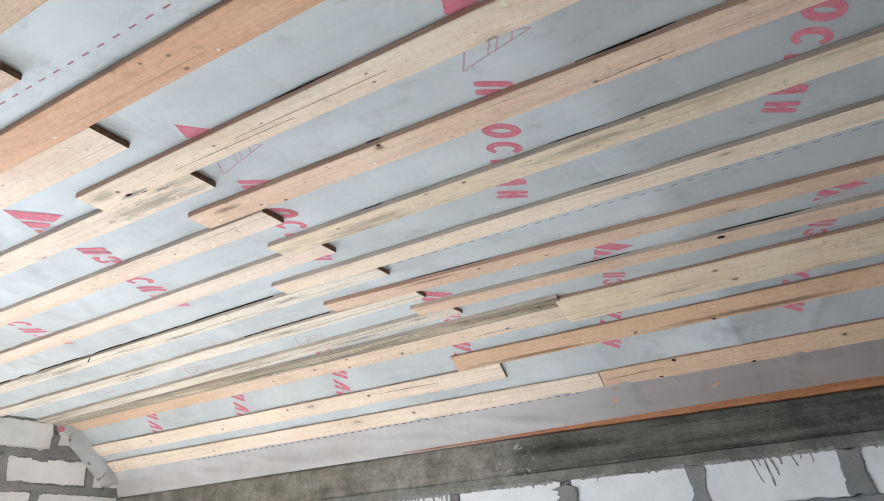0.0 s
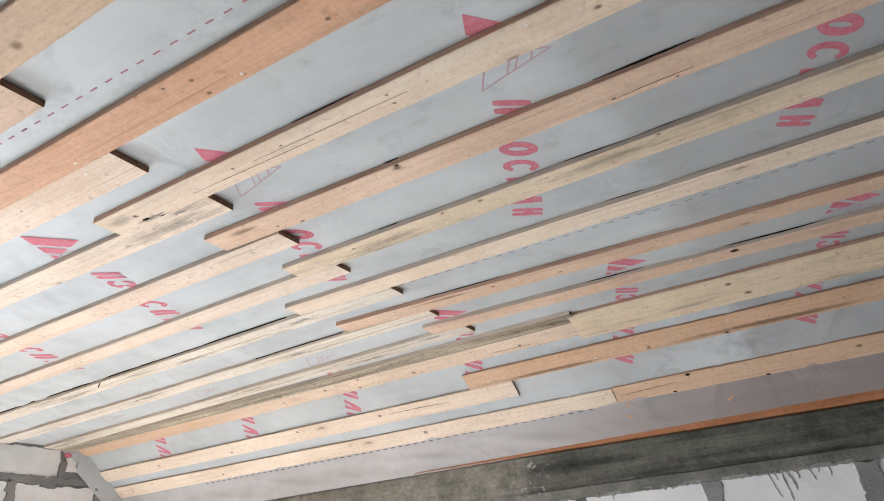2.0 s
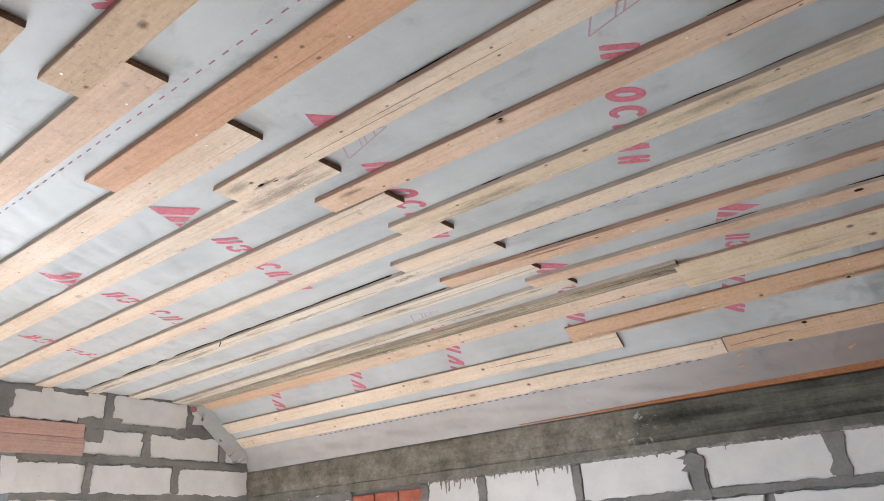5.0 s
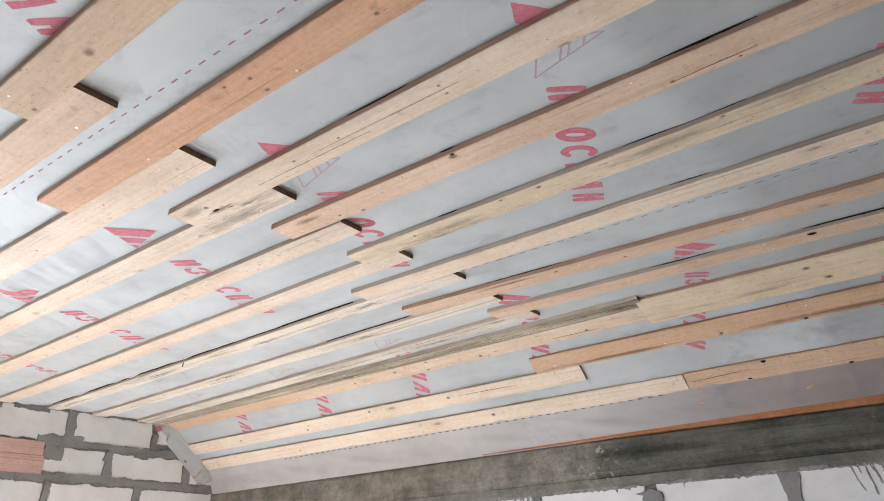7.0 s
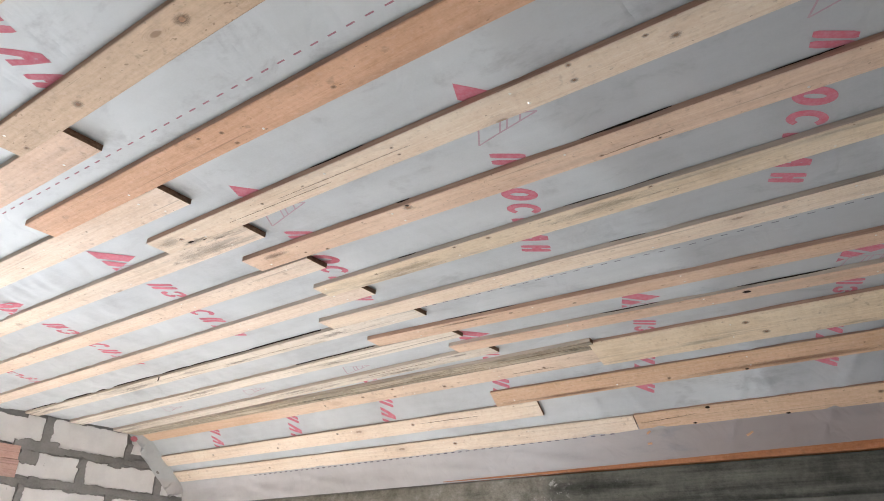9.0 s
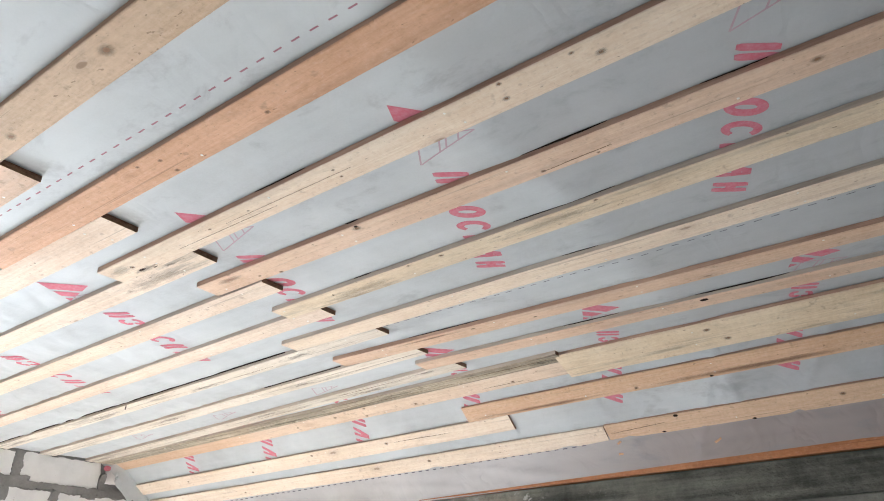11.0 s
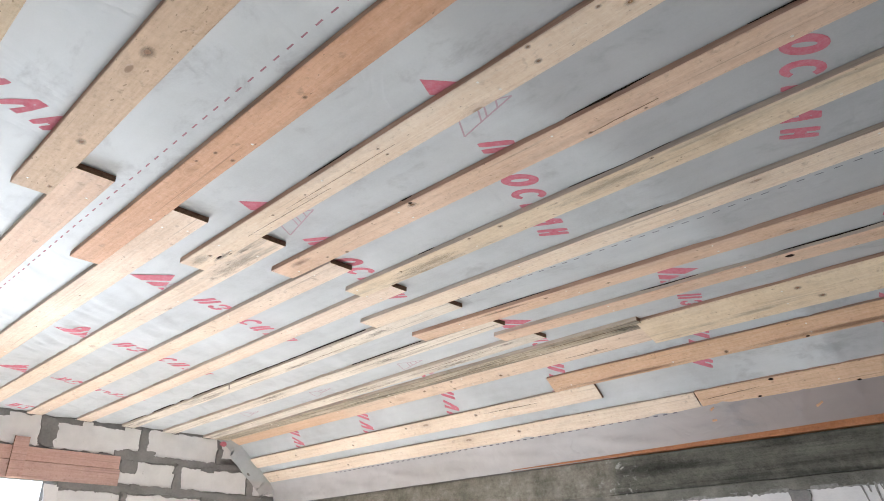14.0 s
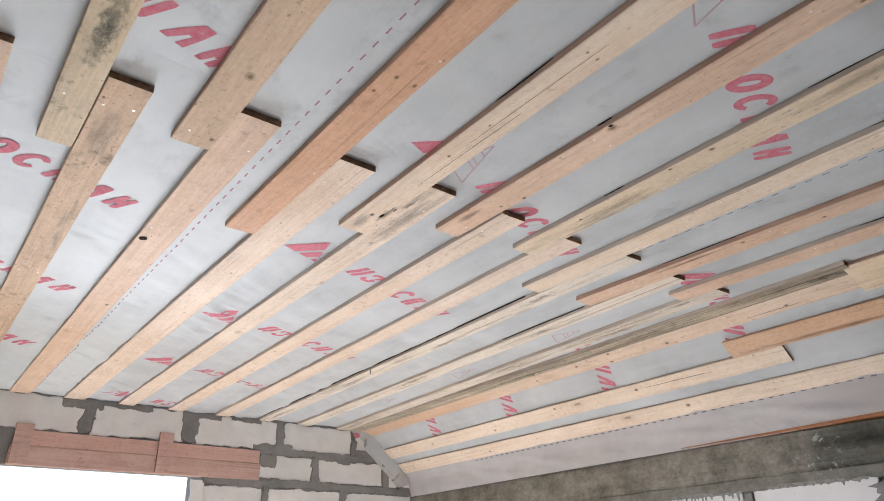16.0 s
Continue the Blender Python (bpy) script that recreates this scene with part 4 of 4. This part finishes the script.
for key, ob in made.items():
    half = max(v.co.x for v in ob.data.vertices)
    cx = ob.matrix_world.translation.x
    width = 2 * max(v.co.y for v in ob.data.vertices)
    rafter = 0.215
    while rafter < XR:
        at = rafter - cx
        if abs(at) < half - 0.02 and rafter < 6.2:
            for q in (-0.27, 0.27):
                if rng.random() < 0.62:
                    child("screw", SCREW, ob, pose(at + rng.uniform(-0.02, 0.02), width * (q + rng.uniform(-0.07, 0.07)), 0.0006), "")
        rafter += 0.602

# ---- mortar smears, drips and edges ----
GABLE_FACE = Matrix(((0, 0, 1, 0.0), (1, 0, 0, 0), (0, 1, 0, 0), (0, 0, 0, 1)))
LONG_FACE = Matrix(((1, 0, 0, 0), (0, 0, -1, 0.012), (0, 1, 0, 0), (0, 0, 0, 1)))
GABLE_SMEARS = [
    (-2.66, -2.40, 2.650, 2.712), (-2.42, -2.10, 2.674, 2.712), (-2.535, -2.445, 2.500, 2.665), (-1.905, -1.795, 2.500, 2.705),
    (-1.81, -1.64, 2.668, 2.712), (-1.56, -1.34, 2.678, 2.712), (-1.220, -1.150, 2.500, 2.71), (-1.385, -1.09, 2.468, 2.540),
    (-1.345, -1.205, 2.385, 2.475), (-1.10, -0.34, 2.468, 2.518), (-1.72, -0.10, 2.246, 2.290), (-1.24, -0.74, 2.268, 2.304),
    (-0.915, -0.855, 2.285, 2.475), (-0.290, -0.238, 2.290, 2.465), (-0.585, -0.535, 2.510, 2.625), (-0.70, -0.60, 2.440, 2.480),
    (-0.30, -0.10, 2.45, 2.52), (-1.47, -1.37, 2.235, 2.30), (-0.665, -0.612, 2.06, 2.25), (-1.295, -1.240, 2.06, 2.25),
]
for k, (y0, y1, z0, z1) in enumerate(GABLE_SMEARS):
    rough = min(0.022, 0.35 * min(y1 - y0, z1 - z0))
    child("mortar_smear", outline_slab("mortar_smear", jagged(y0, y1, z0, z1, 200 + k * 1.7, rough, 0.012), 0.0095 + 0.0005 * k, MORTAR, chamfer=0.004), wall_gable, GABLE_FACE)
LONG_SMEARS = [(4.115, 4.195, 1.80, 1.99), (3.495, 3.575, 1.76, 1.90), (4.745, 4.835, 1.80, 1.995), (2.855, 2.905, 1.80, 1.985),
               (2.215, 2.275, 1.80, 1.985), (1.775, 1.835, 1.88, 1.985), (0.30, 1.15, 1.94, 1.995), (5.38, 5.47, 1.80, 1.99), (3.2, 5.2, 1.765, 1.803)]
for k, (x0, x1, z0, z1) in enumerate(LONG_SMEARS):
    rough = min(0.024, 0.3 * min(x1 - x0, z1 - z0))
    child("mortar_smear", outline_slab("mortar_smear", jagged(x0, x1, z0, z1, 260 + k * 2.3, rough, 0.012), 0.0165 + 0.0005 * k, MORTAR, chamfer=0.004), wall_long, LONG_FACE)

splash = [(3.524, 1.77), (3.583, 1.77), (3.570, 1.83), (3.566, 1.875), (3.578, 1.93), (3.572, 1.954), (3.545, 1.964), (3.519, 1.977), (3.49, 1.966), (3.440, 1.954), (3.478, 1.946), (3.468, 1.925), (3.485, 1.918), (3.452, 1.893), (3.492, 1.885), (3.508, 1.85)]
child("mortar_smear", outline_slab("mortar_smear", splash, 0.0225, MORTAR, chamfer=0.003), wall_long, LONG_FACE)

# cement that ran down from the beam over the blocks' top edges
RUNS = [(1.84, 2.22, 0.9, 0.055), (2.28, 2.85, 0.75, 0.045), (2.91, 3.45, 0.40, 0.022), (3.60, 4.11, 0.12, 0.014), (4.20, 4.74, 0.25, 0.020), (4.84, 5.38, 0.4, 0.03)]
for k, (x0, x1, dense, deep) in enumerate(RUNS):
    n = int((x1 - x0) / 0.003)
    low = []
    for i in range(n + 1):
        x = x0 + (x1 - x0) * i / n
        gate = max(0.0, min(1.0, dense + 1.2 * noise.noise((x * 3.1, 2.0, 40.0))))
        run = max(0.0, noise.noise((x * 60, 0.0, 41.0))) ** 1.2 * 2.2 * deep + max(0.0, noise.noise((x * 24, 0.0, 47.0))) * 0.5 * deep
        low.append((x + 0.004 * noise.noise((x * 30, 5.0, 2.0)), 1.987 - 0.005 * noise.noise((x * 40, 0.0, 43.0)) - gate * run))
    child("mortar_drip", outline_slab("mortar_drip", low + [(x1, 2.004), (x0, 2.004)], 0.0128 + 0.0001 * k, THIN_MORTAR, chamfer=0.0004), wall_long, LONG_FACE)


def long_drip(x, length, lean, width, k):
    """One thin run of cement, wavy, with a rounded tail."""
    n = 14
    left, right = [], []
    for i in range(n + 1):
        t = i / n
        c = x + lean * t + 0.004 * noise.noise((t * 5.0, x * 9.0, 3.0))
        w = width * (0.75 - 0.35 * t + 0.45 * max(0.0, 0.25 - abs(t - 0.86)) * 2.0 + 0.25 * noise.noise((t * 7.0, x * 9.0, 8.0))) * (0.45 if i == n else 1.0)
        z = 1.998 - length * t
        left.append((c - w / 2, z))
        right.append((c + w / 2, z))
    child("mortar_drip", outline_slab("mortar_drip", left + right[::-1], 0.0136 + 0.0001 * k, THIN_MORTAR, chamfer=0.0004), wall_long, LONG_FACE)


for k, (x, length, lean, width) in enumerate(((4.395, 0.078, 0.028, 0.010), (4.425, 0.028, 0.006, 0.010), (4.452, 0.090, 0.018, 0.012), (4.470, 0.045, 0.020, 0.009), (4.482, 0.060, 0.014, 0.010),
                                             (4.515, 0.030, 0.004, 0.013), (4.560, 0.040, 0.018, 0.011), (4.600, 0.020, 0.0, 0.010), (4.640, 0.034, 0.004, 0.009), (3.685, 0.030, 0.0, 0.007),
                                             (2.62, 0.10, 0.006, 0.012), (2.00, 0.075, 0.0, 0.012), (1.93, 0.06, 0.008, 0.010), (2.09, 0.07, -0.006, 0.012), (4.93, 0.06, 0.01, 0.010), (5.02, 0.045, 0.0, 0.011))):
    long_drip(x, 1.45 * length if x > 4.3 else length, 1.3 * lean, width, k)


def gable_flap():
    """The sheet's edge, turned down on to the gable wall along the slope."""
    verts, faces = [], []
    n, w = 44, 6
    for i in range(n + 1):
        s = -0.13 + 0.76 * i / n
        yy, zz, a = slope_at(max(s, 0.0))
        if s < 0:
            yy += s
        wide = 0.012 + 0.135 * min(1.0, (s + 0.13) / 0.28) + 0.012 * noise.noise((s * 7, 3.0, 0.0))
        for j in range(w + 1):
            d = wide * j / w
            verts.append((0.022 - 0.004 * j / w + 0.006 * noise.noise((s * 9, d * 22, 1.0)), yy - math.sin(a) * d * 0.9, zz - math.cos(a) * d + 0.004))
    for i in range(n):
        for j in range(w):
            a = i * (w + 1) + j
            faces.append((a, a + 1, a + w + 2, a + w + 1))
    return mesh_from("edge_flap", verts, faces, MEMBRANE, True)


child("edge_flap", gable_flap(), ceiling, None, "loose crumpled sheet edge on the gable wall")
child("print", outline_slab("print", [(0.030 * math.cos(a / 9 * 6.2832), 0.021 * math.sin(a / 9 * 6.2832)) for a in range(9)], 0.001, RED_INK, chamfer=0.0003), ceiling,
      Matrix(((0, 0, 1, 0.0275), (1, 0, 0, -0.548), (0, 1, 0, 2.668), (0, 0, 0, 1))), "faded red printed marks")

# the timber plate under the sheet's lower edge
def plate_mesh():
    verts, faces = [], []
    n = 40
    for i in range(n + 1):
        x = 2.55 + (XR - 2.55) * i / n
        k = min(x, 5.2) - 2.55
        low, high = plate_foot(x), 2.246 + 0.007 * k
        w = 0.0015 * noise.noise((x * 4, 0.0, 3.0))
        verts += [(x, -0.010 + w, low), (x, -0.013 + w, low + 0.002), (x, -0.013 + w, high), (x, 0.045, high + 0.002), (x, 0.045, low)]
    for i in range(n):
        for k in range(5):
            a, b = i * 5 + k, i * 5 + (k + 1) % 5
            faces.append((a, b, b + 5, a + 5))
    return mesh_from("wall_plate", verts, faces, WOOD_RUST)


thing("wall_plate", plate_mesh(), None, "orange-brown timber plate lying on the ring beam", "timber", kind="structure")

# slivers of wood showing through small tears at the foot of the sheet
for x, arc_y, length, turn in ((3.86, 0.060, 0.024, 20), (3.85, 0.120, 0.024, -10), (4.33, 0.120, 0.034, 25)):
    p = sheet_point(x, arc_y, 0.002)
    child("tear", outline_slab("tear", jagged(-length / 2, length / 2, -0.005, 0.005, x, 0.005, 0.006), 0.001, WOOD_ORANGE, chamfer=0.0005), ceiling,
          Matrix.Translation(p) @ pose(0, 0, 0, 118, 0, 0) @ pose(0, 0, 0, 0, 0, turn), "torn spot with wood behind")


def knot_hole(key, x, q, r, squash=0.8):
    """A black knot hole: a dark dished oval in the board's lower face."""
    ob = made[key]
    me = mesh_from("knot_hole", [(0, 0, -0.0008)] + [(r * math.cos(a / 12 * 6.2832) * (1 + 0.15 * math.sin(a * 2.1)), squash * r * math.sin(a / 12 * 6.2832), -0.0012) for a in range(12)],
                   [(0, 1 + (k + 1) % 12, 1 + k) for k in range(12)], KNOT_AND_GAP)
    child("knot_hole", me, ob, pose(x - ob.matrix_world.translation.x, q, -0.0006), "black knot hole")


knot_hole("11L", 2.533, -0.036, 0.017)
knot_hole("4R", 4.584, -0.030, 0.016)
knot_hole("1R", 4.185, -0.042, 0.012, 0.6)
knot_hole("1R", 4.10, 0.040, 0.010, 0.5)
knot_hole("1R", 4.52, 0.045, 0.010, 0.5)
knot_hole("2R", 4.42, 0.041, 0.009, 0.5)
knot_hole("8R", 3.899, -0.046, 0.007)
knot_hole("9R", 3.135, 0.026, 0.016, 0.32)
knot_hole("9R", 3.19, 0.040, 0.012, 0.2)

# black strips for the shadow gap between two boards and the sheet
gap_line = board_mesh("bark_edge", 2.75, 0.0035, 0.0055, KNOT_AND_GAP, 83.0, 0.0, KNOT_AND_GAP)
child("bark_edge", gap_line, made["6L"], pose(-0.22, -0.0510, 0.0125), "black shade in the gap under the sheet")
gap_line = board_mesh("bark_edge", 0.55, 0.003, 0.004, KNOT_AND_GAP, 87.0, 0.0, KNOT_AND_GAP)
child("bark_edge", gap_line, made["5L"], pose(0.95, -0.0518, 0.0130), "black shade in the gap under the sheet")
child("crack", outline_slab("crack", jagged(-0.047, 0.045, -0.0028, 0.0028, 71, 0.002, 0.006), 0.0016, KNOT_AND_GAP, chamfer=0.0002), made["6L"], pose(-0.16, -0.028, 0.0, 180, 0, -29), "short black split")


def gap_sliver(key, x0, x1, high):
    """A black strip on a board's near side, painting the shadow gap close under the sheet."""
    ob = made[key]
    near = min(v.co.y for v in ob.data.vertices)
    n = 12
    low = [(x0 + (x1 - x0) * i / n, -high * math.sin(math.pi * i / n) ** 0.6 * (0.7 + 0.5 * noise.noise((i * 0.8, x0 * 9.0, 2.0)))) for i in range(n + 1)]
    cx = ob.matrix_world.translation.x
    outline = [(x - cx, z) for x, z in low] + [(x1 - cx, 0.0006), (x0 - cx, 0.0006)]
    child("bark_edge", outline_slab("bark_edge", outline, 0.0022, KNOT_AND_GAP, chamfer=0.0006), ob, Matrix(((1, 0, 0, 0), (0, 0, -1, near + 0.0010), (0, 1, 0, BOARD_T - 0.001), (0, 0, 0, 1))), "black shade in the gap under the sheet")


gap_sliver("8R", 4.44, 4.72, 0.006)
gap_sliver("8R", 3.86, 3.91, 0.004)
gap_sliver("8R", 4.95, 5.10, 0.003)
gap_sliver("9R", 3.78, 3.98, 0.004)
gap_sliver("7R", 4.28, 4.62, 0.0035)
gap_sliver("7R", 3.62, 3.70, 0.003)
gap_sliver("6R", 4.30, 4.50, 0.0025)
gap_sliver("5R", 3.40, 3.75, 0.003)
gap_sliver("4R", 4.0, 4.25, 0.004)
gap_sliver("4R", 4.55, 4.9, 0.006)


def crack(key, x0, q0, x1, q1, width=0.003, label="long dark drying crack"):
    """A thin dark crack in a board's lower face, between two points (x along the room, q across)."""
    ob = made[key]
    cx = ob.matrix_world.translation.x
    length, turn = math.hypot(x1 - x0, q1 - q0), math.degrees(math.atan2(q1 - q0, x1 - x0))
    n = 14
    top = [(-length / 2 + length * i / n, width * (0.5 * math.sin(math.pi * i / n) + 0.6 * noise.noise((i * 0.7, x0 * 5.0, 1.0)))) for i in range(n + 1)]
    bottom = [(u, v - width * (0.25 + 0.75 * math.sin(math.pi * i / n))) for i, (u, v) in enumerate(top)]
    child("crack", outline_slab("crack", bottom + top[::-1], 0.0008, KNOT_DARK, chamfer=0.0001), ob, pose((x0 + x1) / 2 - cx, (q0 + q1) / 2, 0.0, 180, 0, turn), label)


crack("8R", 4.50, 0.030, 4.70, 0.022, 0.0026)
crack("1R", 3.84, 0.004, 4.12, -0.012, 0.0028)
crack("3L", 3.30, 0.02, 3.55, 0.024, 0.002)
crack("9R", 3.35, 0.012, 3.80, 0.017, 0.0012)
crack("9R", 3.60, -0.004, 4.10, 0.000, 0.0010)
crack("2L", 2.55, -0.012, 2.95, -0.008, 0.003)
crack("4L", 1.9, 0.010, 2.3, 0.014, 0.002)
crack("4L", 2.6, -0.020, 3.1, -0.016, 0.0028)
crack("5L", 1.2, 0.018, 1.6, 0.020, 0.002)
crack("6L", 2.3, 0.012, 2.7, 0.016, 0.002)
crack("3G", 3.30, -0.012, 3.80, -0.008, 0.005)
crack("3G", 2.4, 0.014, 3.2, 0.018, 0.004)


def knots(key, *places):
    """Round brown knots in a board's lower face: x along the room, q across the board, radius."""
    ob = made[key]
    for x, q, r in places:
        r *= 0.85
        seed = x * 7.7
        me = mesh_from("knot", [(0, 0, -0.0004)] + [(1.15 * r * math.cos(a / 12 * 6.2832) * (1 + 0.22 * noise.noise((a * 0.9, seed, 0.0))), 0.85 * r * math.sin(a / 12 * 6.2832), -0.0004) for a in range(12)],
                       [(0, 1 + (k + 1) % 12, 1 + k) for k in range(12)], KNOT_BROWN)
        child("knot", me, ob, pose(x - ob.matrix_world.translation.x, max(-0.043, min(0.043, q)), -0.0003))


knots("11R", (3.982, -0.013, 0.03), (3.528, 0.015, 0.024), (3.229, 0.037, 0.013))
knots("10R", (4.096, 0.015, 0.0113), (3.726, 0.036, 0.0115), (3.727, -0.017, 0.0114), (3.655, -0.034, 0.0091))
knots("9R", (4.053, -0.018, 0.0083), (4.051, 0.018, 0.0084), (3.535, -0.011, 0.0098), (4.814, 0.001, 0.0186), (4.573, 0.01, 0.0158))
knots("9R", (4.584, -0.043, 0.0119), (4.76, -0.034, 0.0104), (3.712, -0.014, 0.0083), (3.122, -0.003, 0.0148))
knots("8R", (5.188, -0.004, 0.0208), (4.502, 0.029, 0.0111), (3.487, 0.041, 0.0131), (3.405, 0.02, 0.01), (4.659, 0.036, 0.0078))
knots("7R", (3.994, -0.033, 0.0141), (4.554, -0.043, 0.0101), (3.86, -0.039, 0.0109), (3.492, -0.019, 0.0102))
knots("8R", (3.893, -0.034, 0.024))
knots("3R", (4.565, 0.042, 0.022), (4.504, -0.043, 0.022))
knots("2R", (4.069, 0.029, 0.015))
knots("3L", (3.49, 0.014, 0.016), (2.522, -0.034, 0.015), (2.275, -0.012, 0.017), (1.946, 0.003, 0.014), (2.494, 0.032, 0.014), (2.86, 0.02, 0.018))
knots("5R", (3.709, -0.021, 0.0142), (3.982, 0.012, 0.0139))
knots("2L", (2.493, -0.013, 0.019), (1.887, -0.025, 0.016), (1.30, 0.02, 0.016), (0.62, 0.0, 0.015))
knots("1L", (2.709, -0.01, 0.020), (2.017, -0.04, 0.016), (2.449, 0.029, 0.016), (1.1, 0.01, 0.015))
knots("1R", (4.9, -0.01, 0.018))
knots("12L", (3.251, -0.04, 0.0097))
knots("11L", (1.814, 0.032, 0.015))
knots("10L", (2.42, 0.01, 0.008), (2.9, -0.02, 0.007), (1.9, 0.02, 0.008))
knots("8L", (2.9, 0.0, 0.008), (2.4, 0.02, 0.007), (1.6, -0.02, 0.009))

def stain(key, x, q, long, wide, material, turn=0.0, label="dark stain in the wood"):
    """A ragged stain in a board's lower face: x along the room, q across the board."""
    ob = made[key]
    n = 20
    half = max(v.co.y for v in ob.data.vertices) - 0.004
    pts = []
    for a in range(n):
        c, d = 0.5 * long * math.cos(a / n * 6.2832), 0.5 * wide * math.sin(a / n * 6.2832)
        t = radians(turn)
        pts.append((c * math.cos(t) - d * math.sin(t), max(-half - q, min(half - q, c * math.sin(t) + d * math.cos(t))), 0.0))
    me = mesh_from("stain", [(0, 0, 0)] + pts, [(0, 1 + (k + 1) % n, 1 + k) for k in range(n)], material)
    stains[key] = stains.get(key, 0) + 1
    child("stain", me, ob, pose(x - ob.matrix_world.translation.x, q, -0.0010 - 0.0003 * stains[key]), label)


stains = {}
stain("9R", 3.150, 0.034, 0.22, 0.030, STAIN_DARK, 6)
stain("9R", 3.060, -0.010, 0.16, 0.06, STAIN_GREY, 0, "grey weathered patch")
stain("9L", 3.10, 0.010, 0.46, 0.10, STAIN_GREY, 4, "grey weathered patch")
stain("9L", 3.24, -0.038, 0.22, 0.018, STAIN_DARK, 3)
stain("3G", 3.74, 0.010, 0.22, 0.08, STAIN_DARK, 4)
stain("3G", 2.9, -0.020, 0.7, 0.05, STAIN_DARK, 1)
stain("3G", 2.0, 0.010, 0.9, 0.05, STAIN_DARK, -1)
stain("12R", 3.44, 0.000, 0.30, 0.07, STAIN_GREEN, 4, "dark green mould")
stain("12R", 3.54, 0.010, 0.26, 0.08, STAIN_GREEN, -4, "dark green mould")
stain("12L", 3.10, -0.005, 0.42, 0.09, STAIN_GREY, 5, "grey-brown dirt")
stain("2R", 3.55, 0.036, 0.9, 0.035, STAIN_BROWN, 0, "reddish brown streak along the edge")
stain("2R", 4.6, 0.034, 1.1, 0.040, STAIN_BROWN, 0, "reddish brown streak along the edge")
stain("8R", 3.30, -0.020, 0.16, 0.035, STAIN_BROWN, 0, "reddish brown streak")
stain("5R", 3.50, -0.030, 0.50, 0.030, STAIN_BROWN, 0, "reddish brown streak along the edge")

for x, q, long in ((3.6, 0.01, 0.4), (4.4, -0.02, 0.5)):
    stain("7R", x, q, long, 0.08, STAIN_GREY, 1, "grey weathered patch")
for key, spots in (("6L", ((2.2, 0.02, 0.4), (2.9, -0.01, 0.3), (1.3, 0.0, 0.5))), ("5L", ((1.5, -0.02, 0.5), (2.6, 0.0, 0.3))), ("4L", ((2.0, -0.03, 0.5), (2.8, 0.02, 0.4), (3.2, -0.03, 0.2)))):
    for x, q, long in spots:
        stain(key, x, q, long, 0.05, STAIN_DARK, 1, "dark weathered cracks")

jamb = outline_slab("block", jagged(-1.79, -1.70, 2.05, 2.262, 300, 0.018, 0.03), 0.02, BLOCK)
child("block", jamb, wall_gable, Matrix(((0, 0, 1, -0.008), (1, 0, 0, 0), (0, 1, 0, 0), (0, 0, 0, 1))))
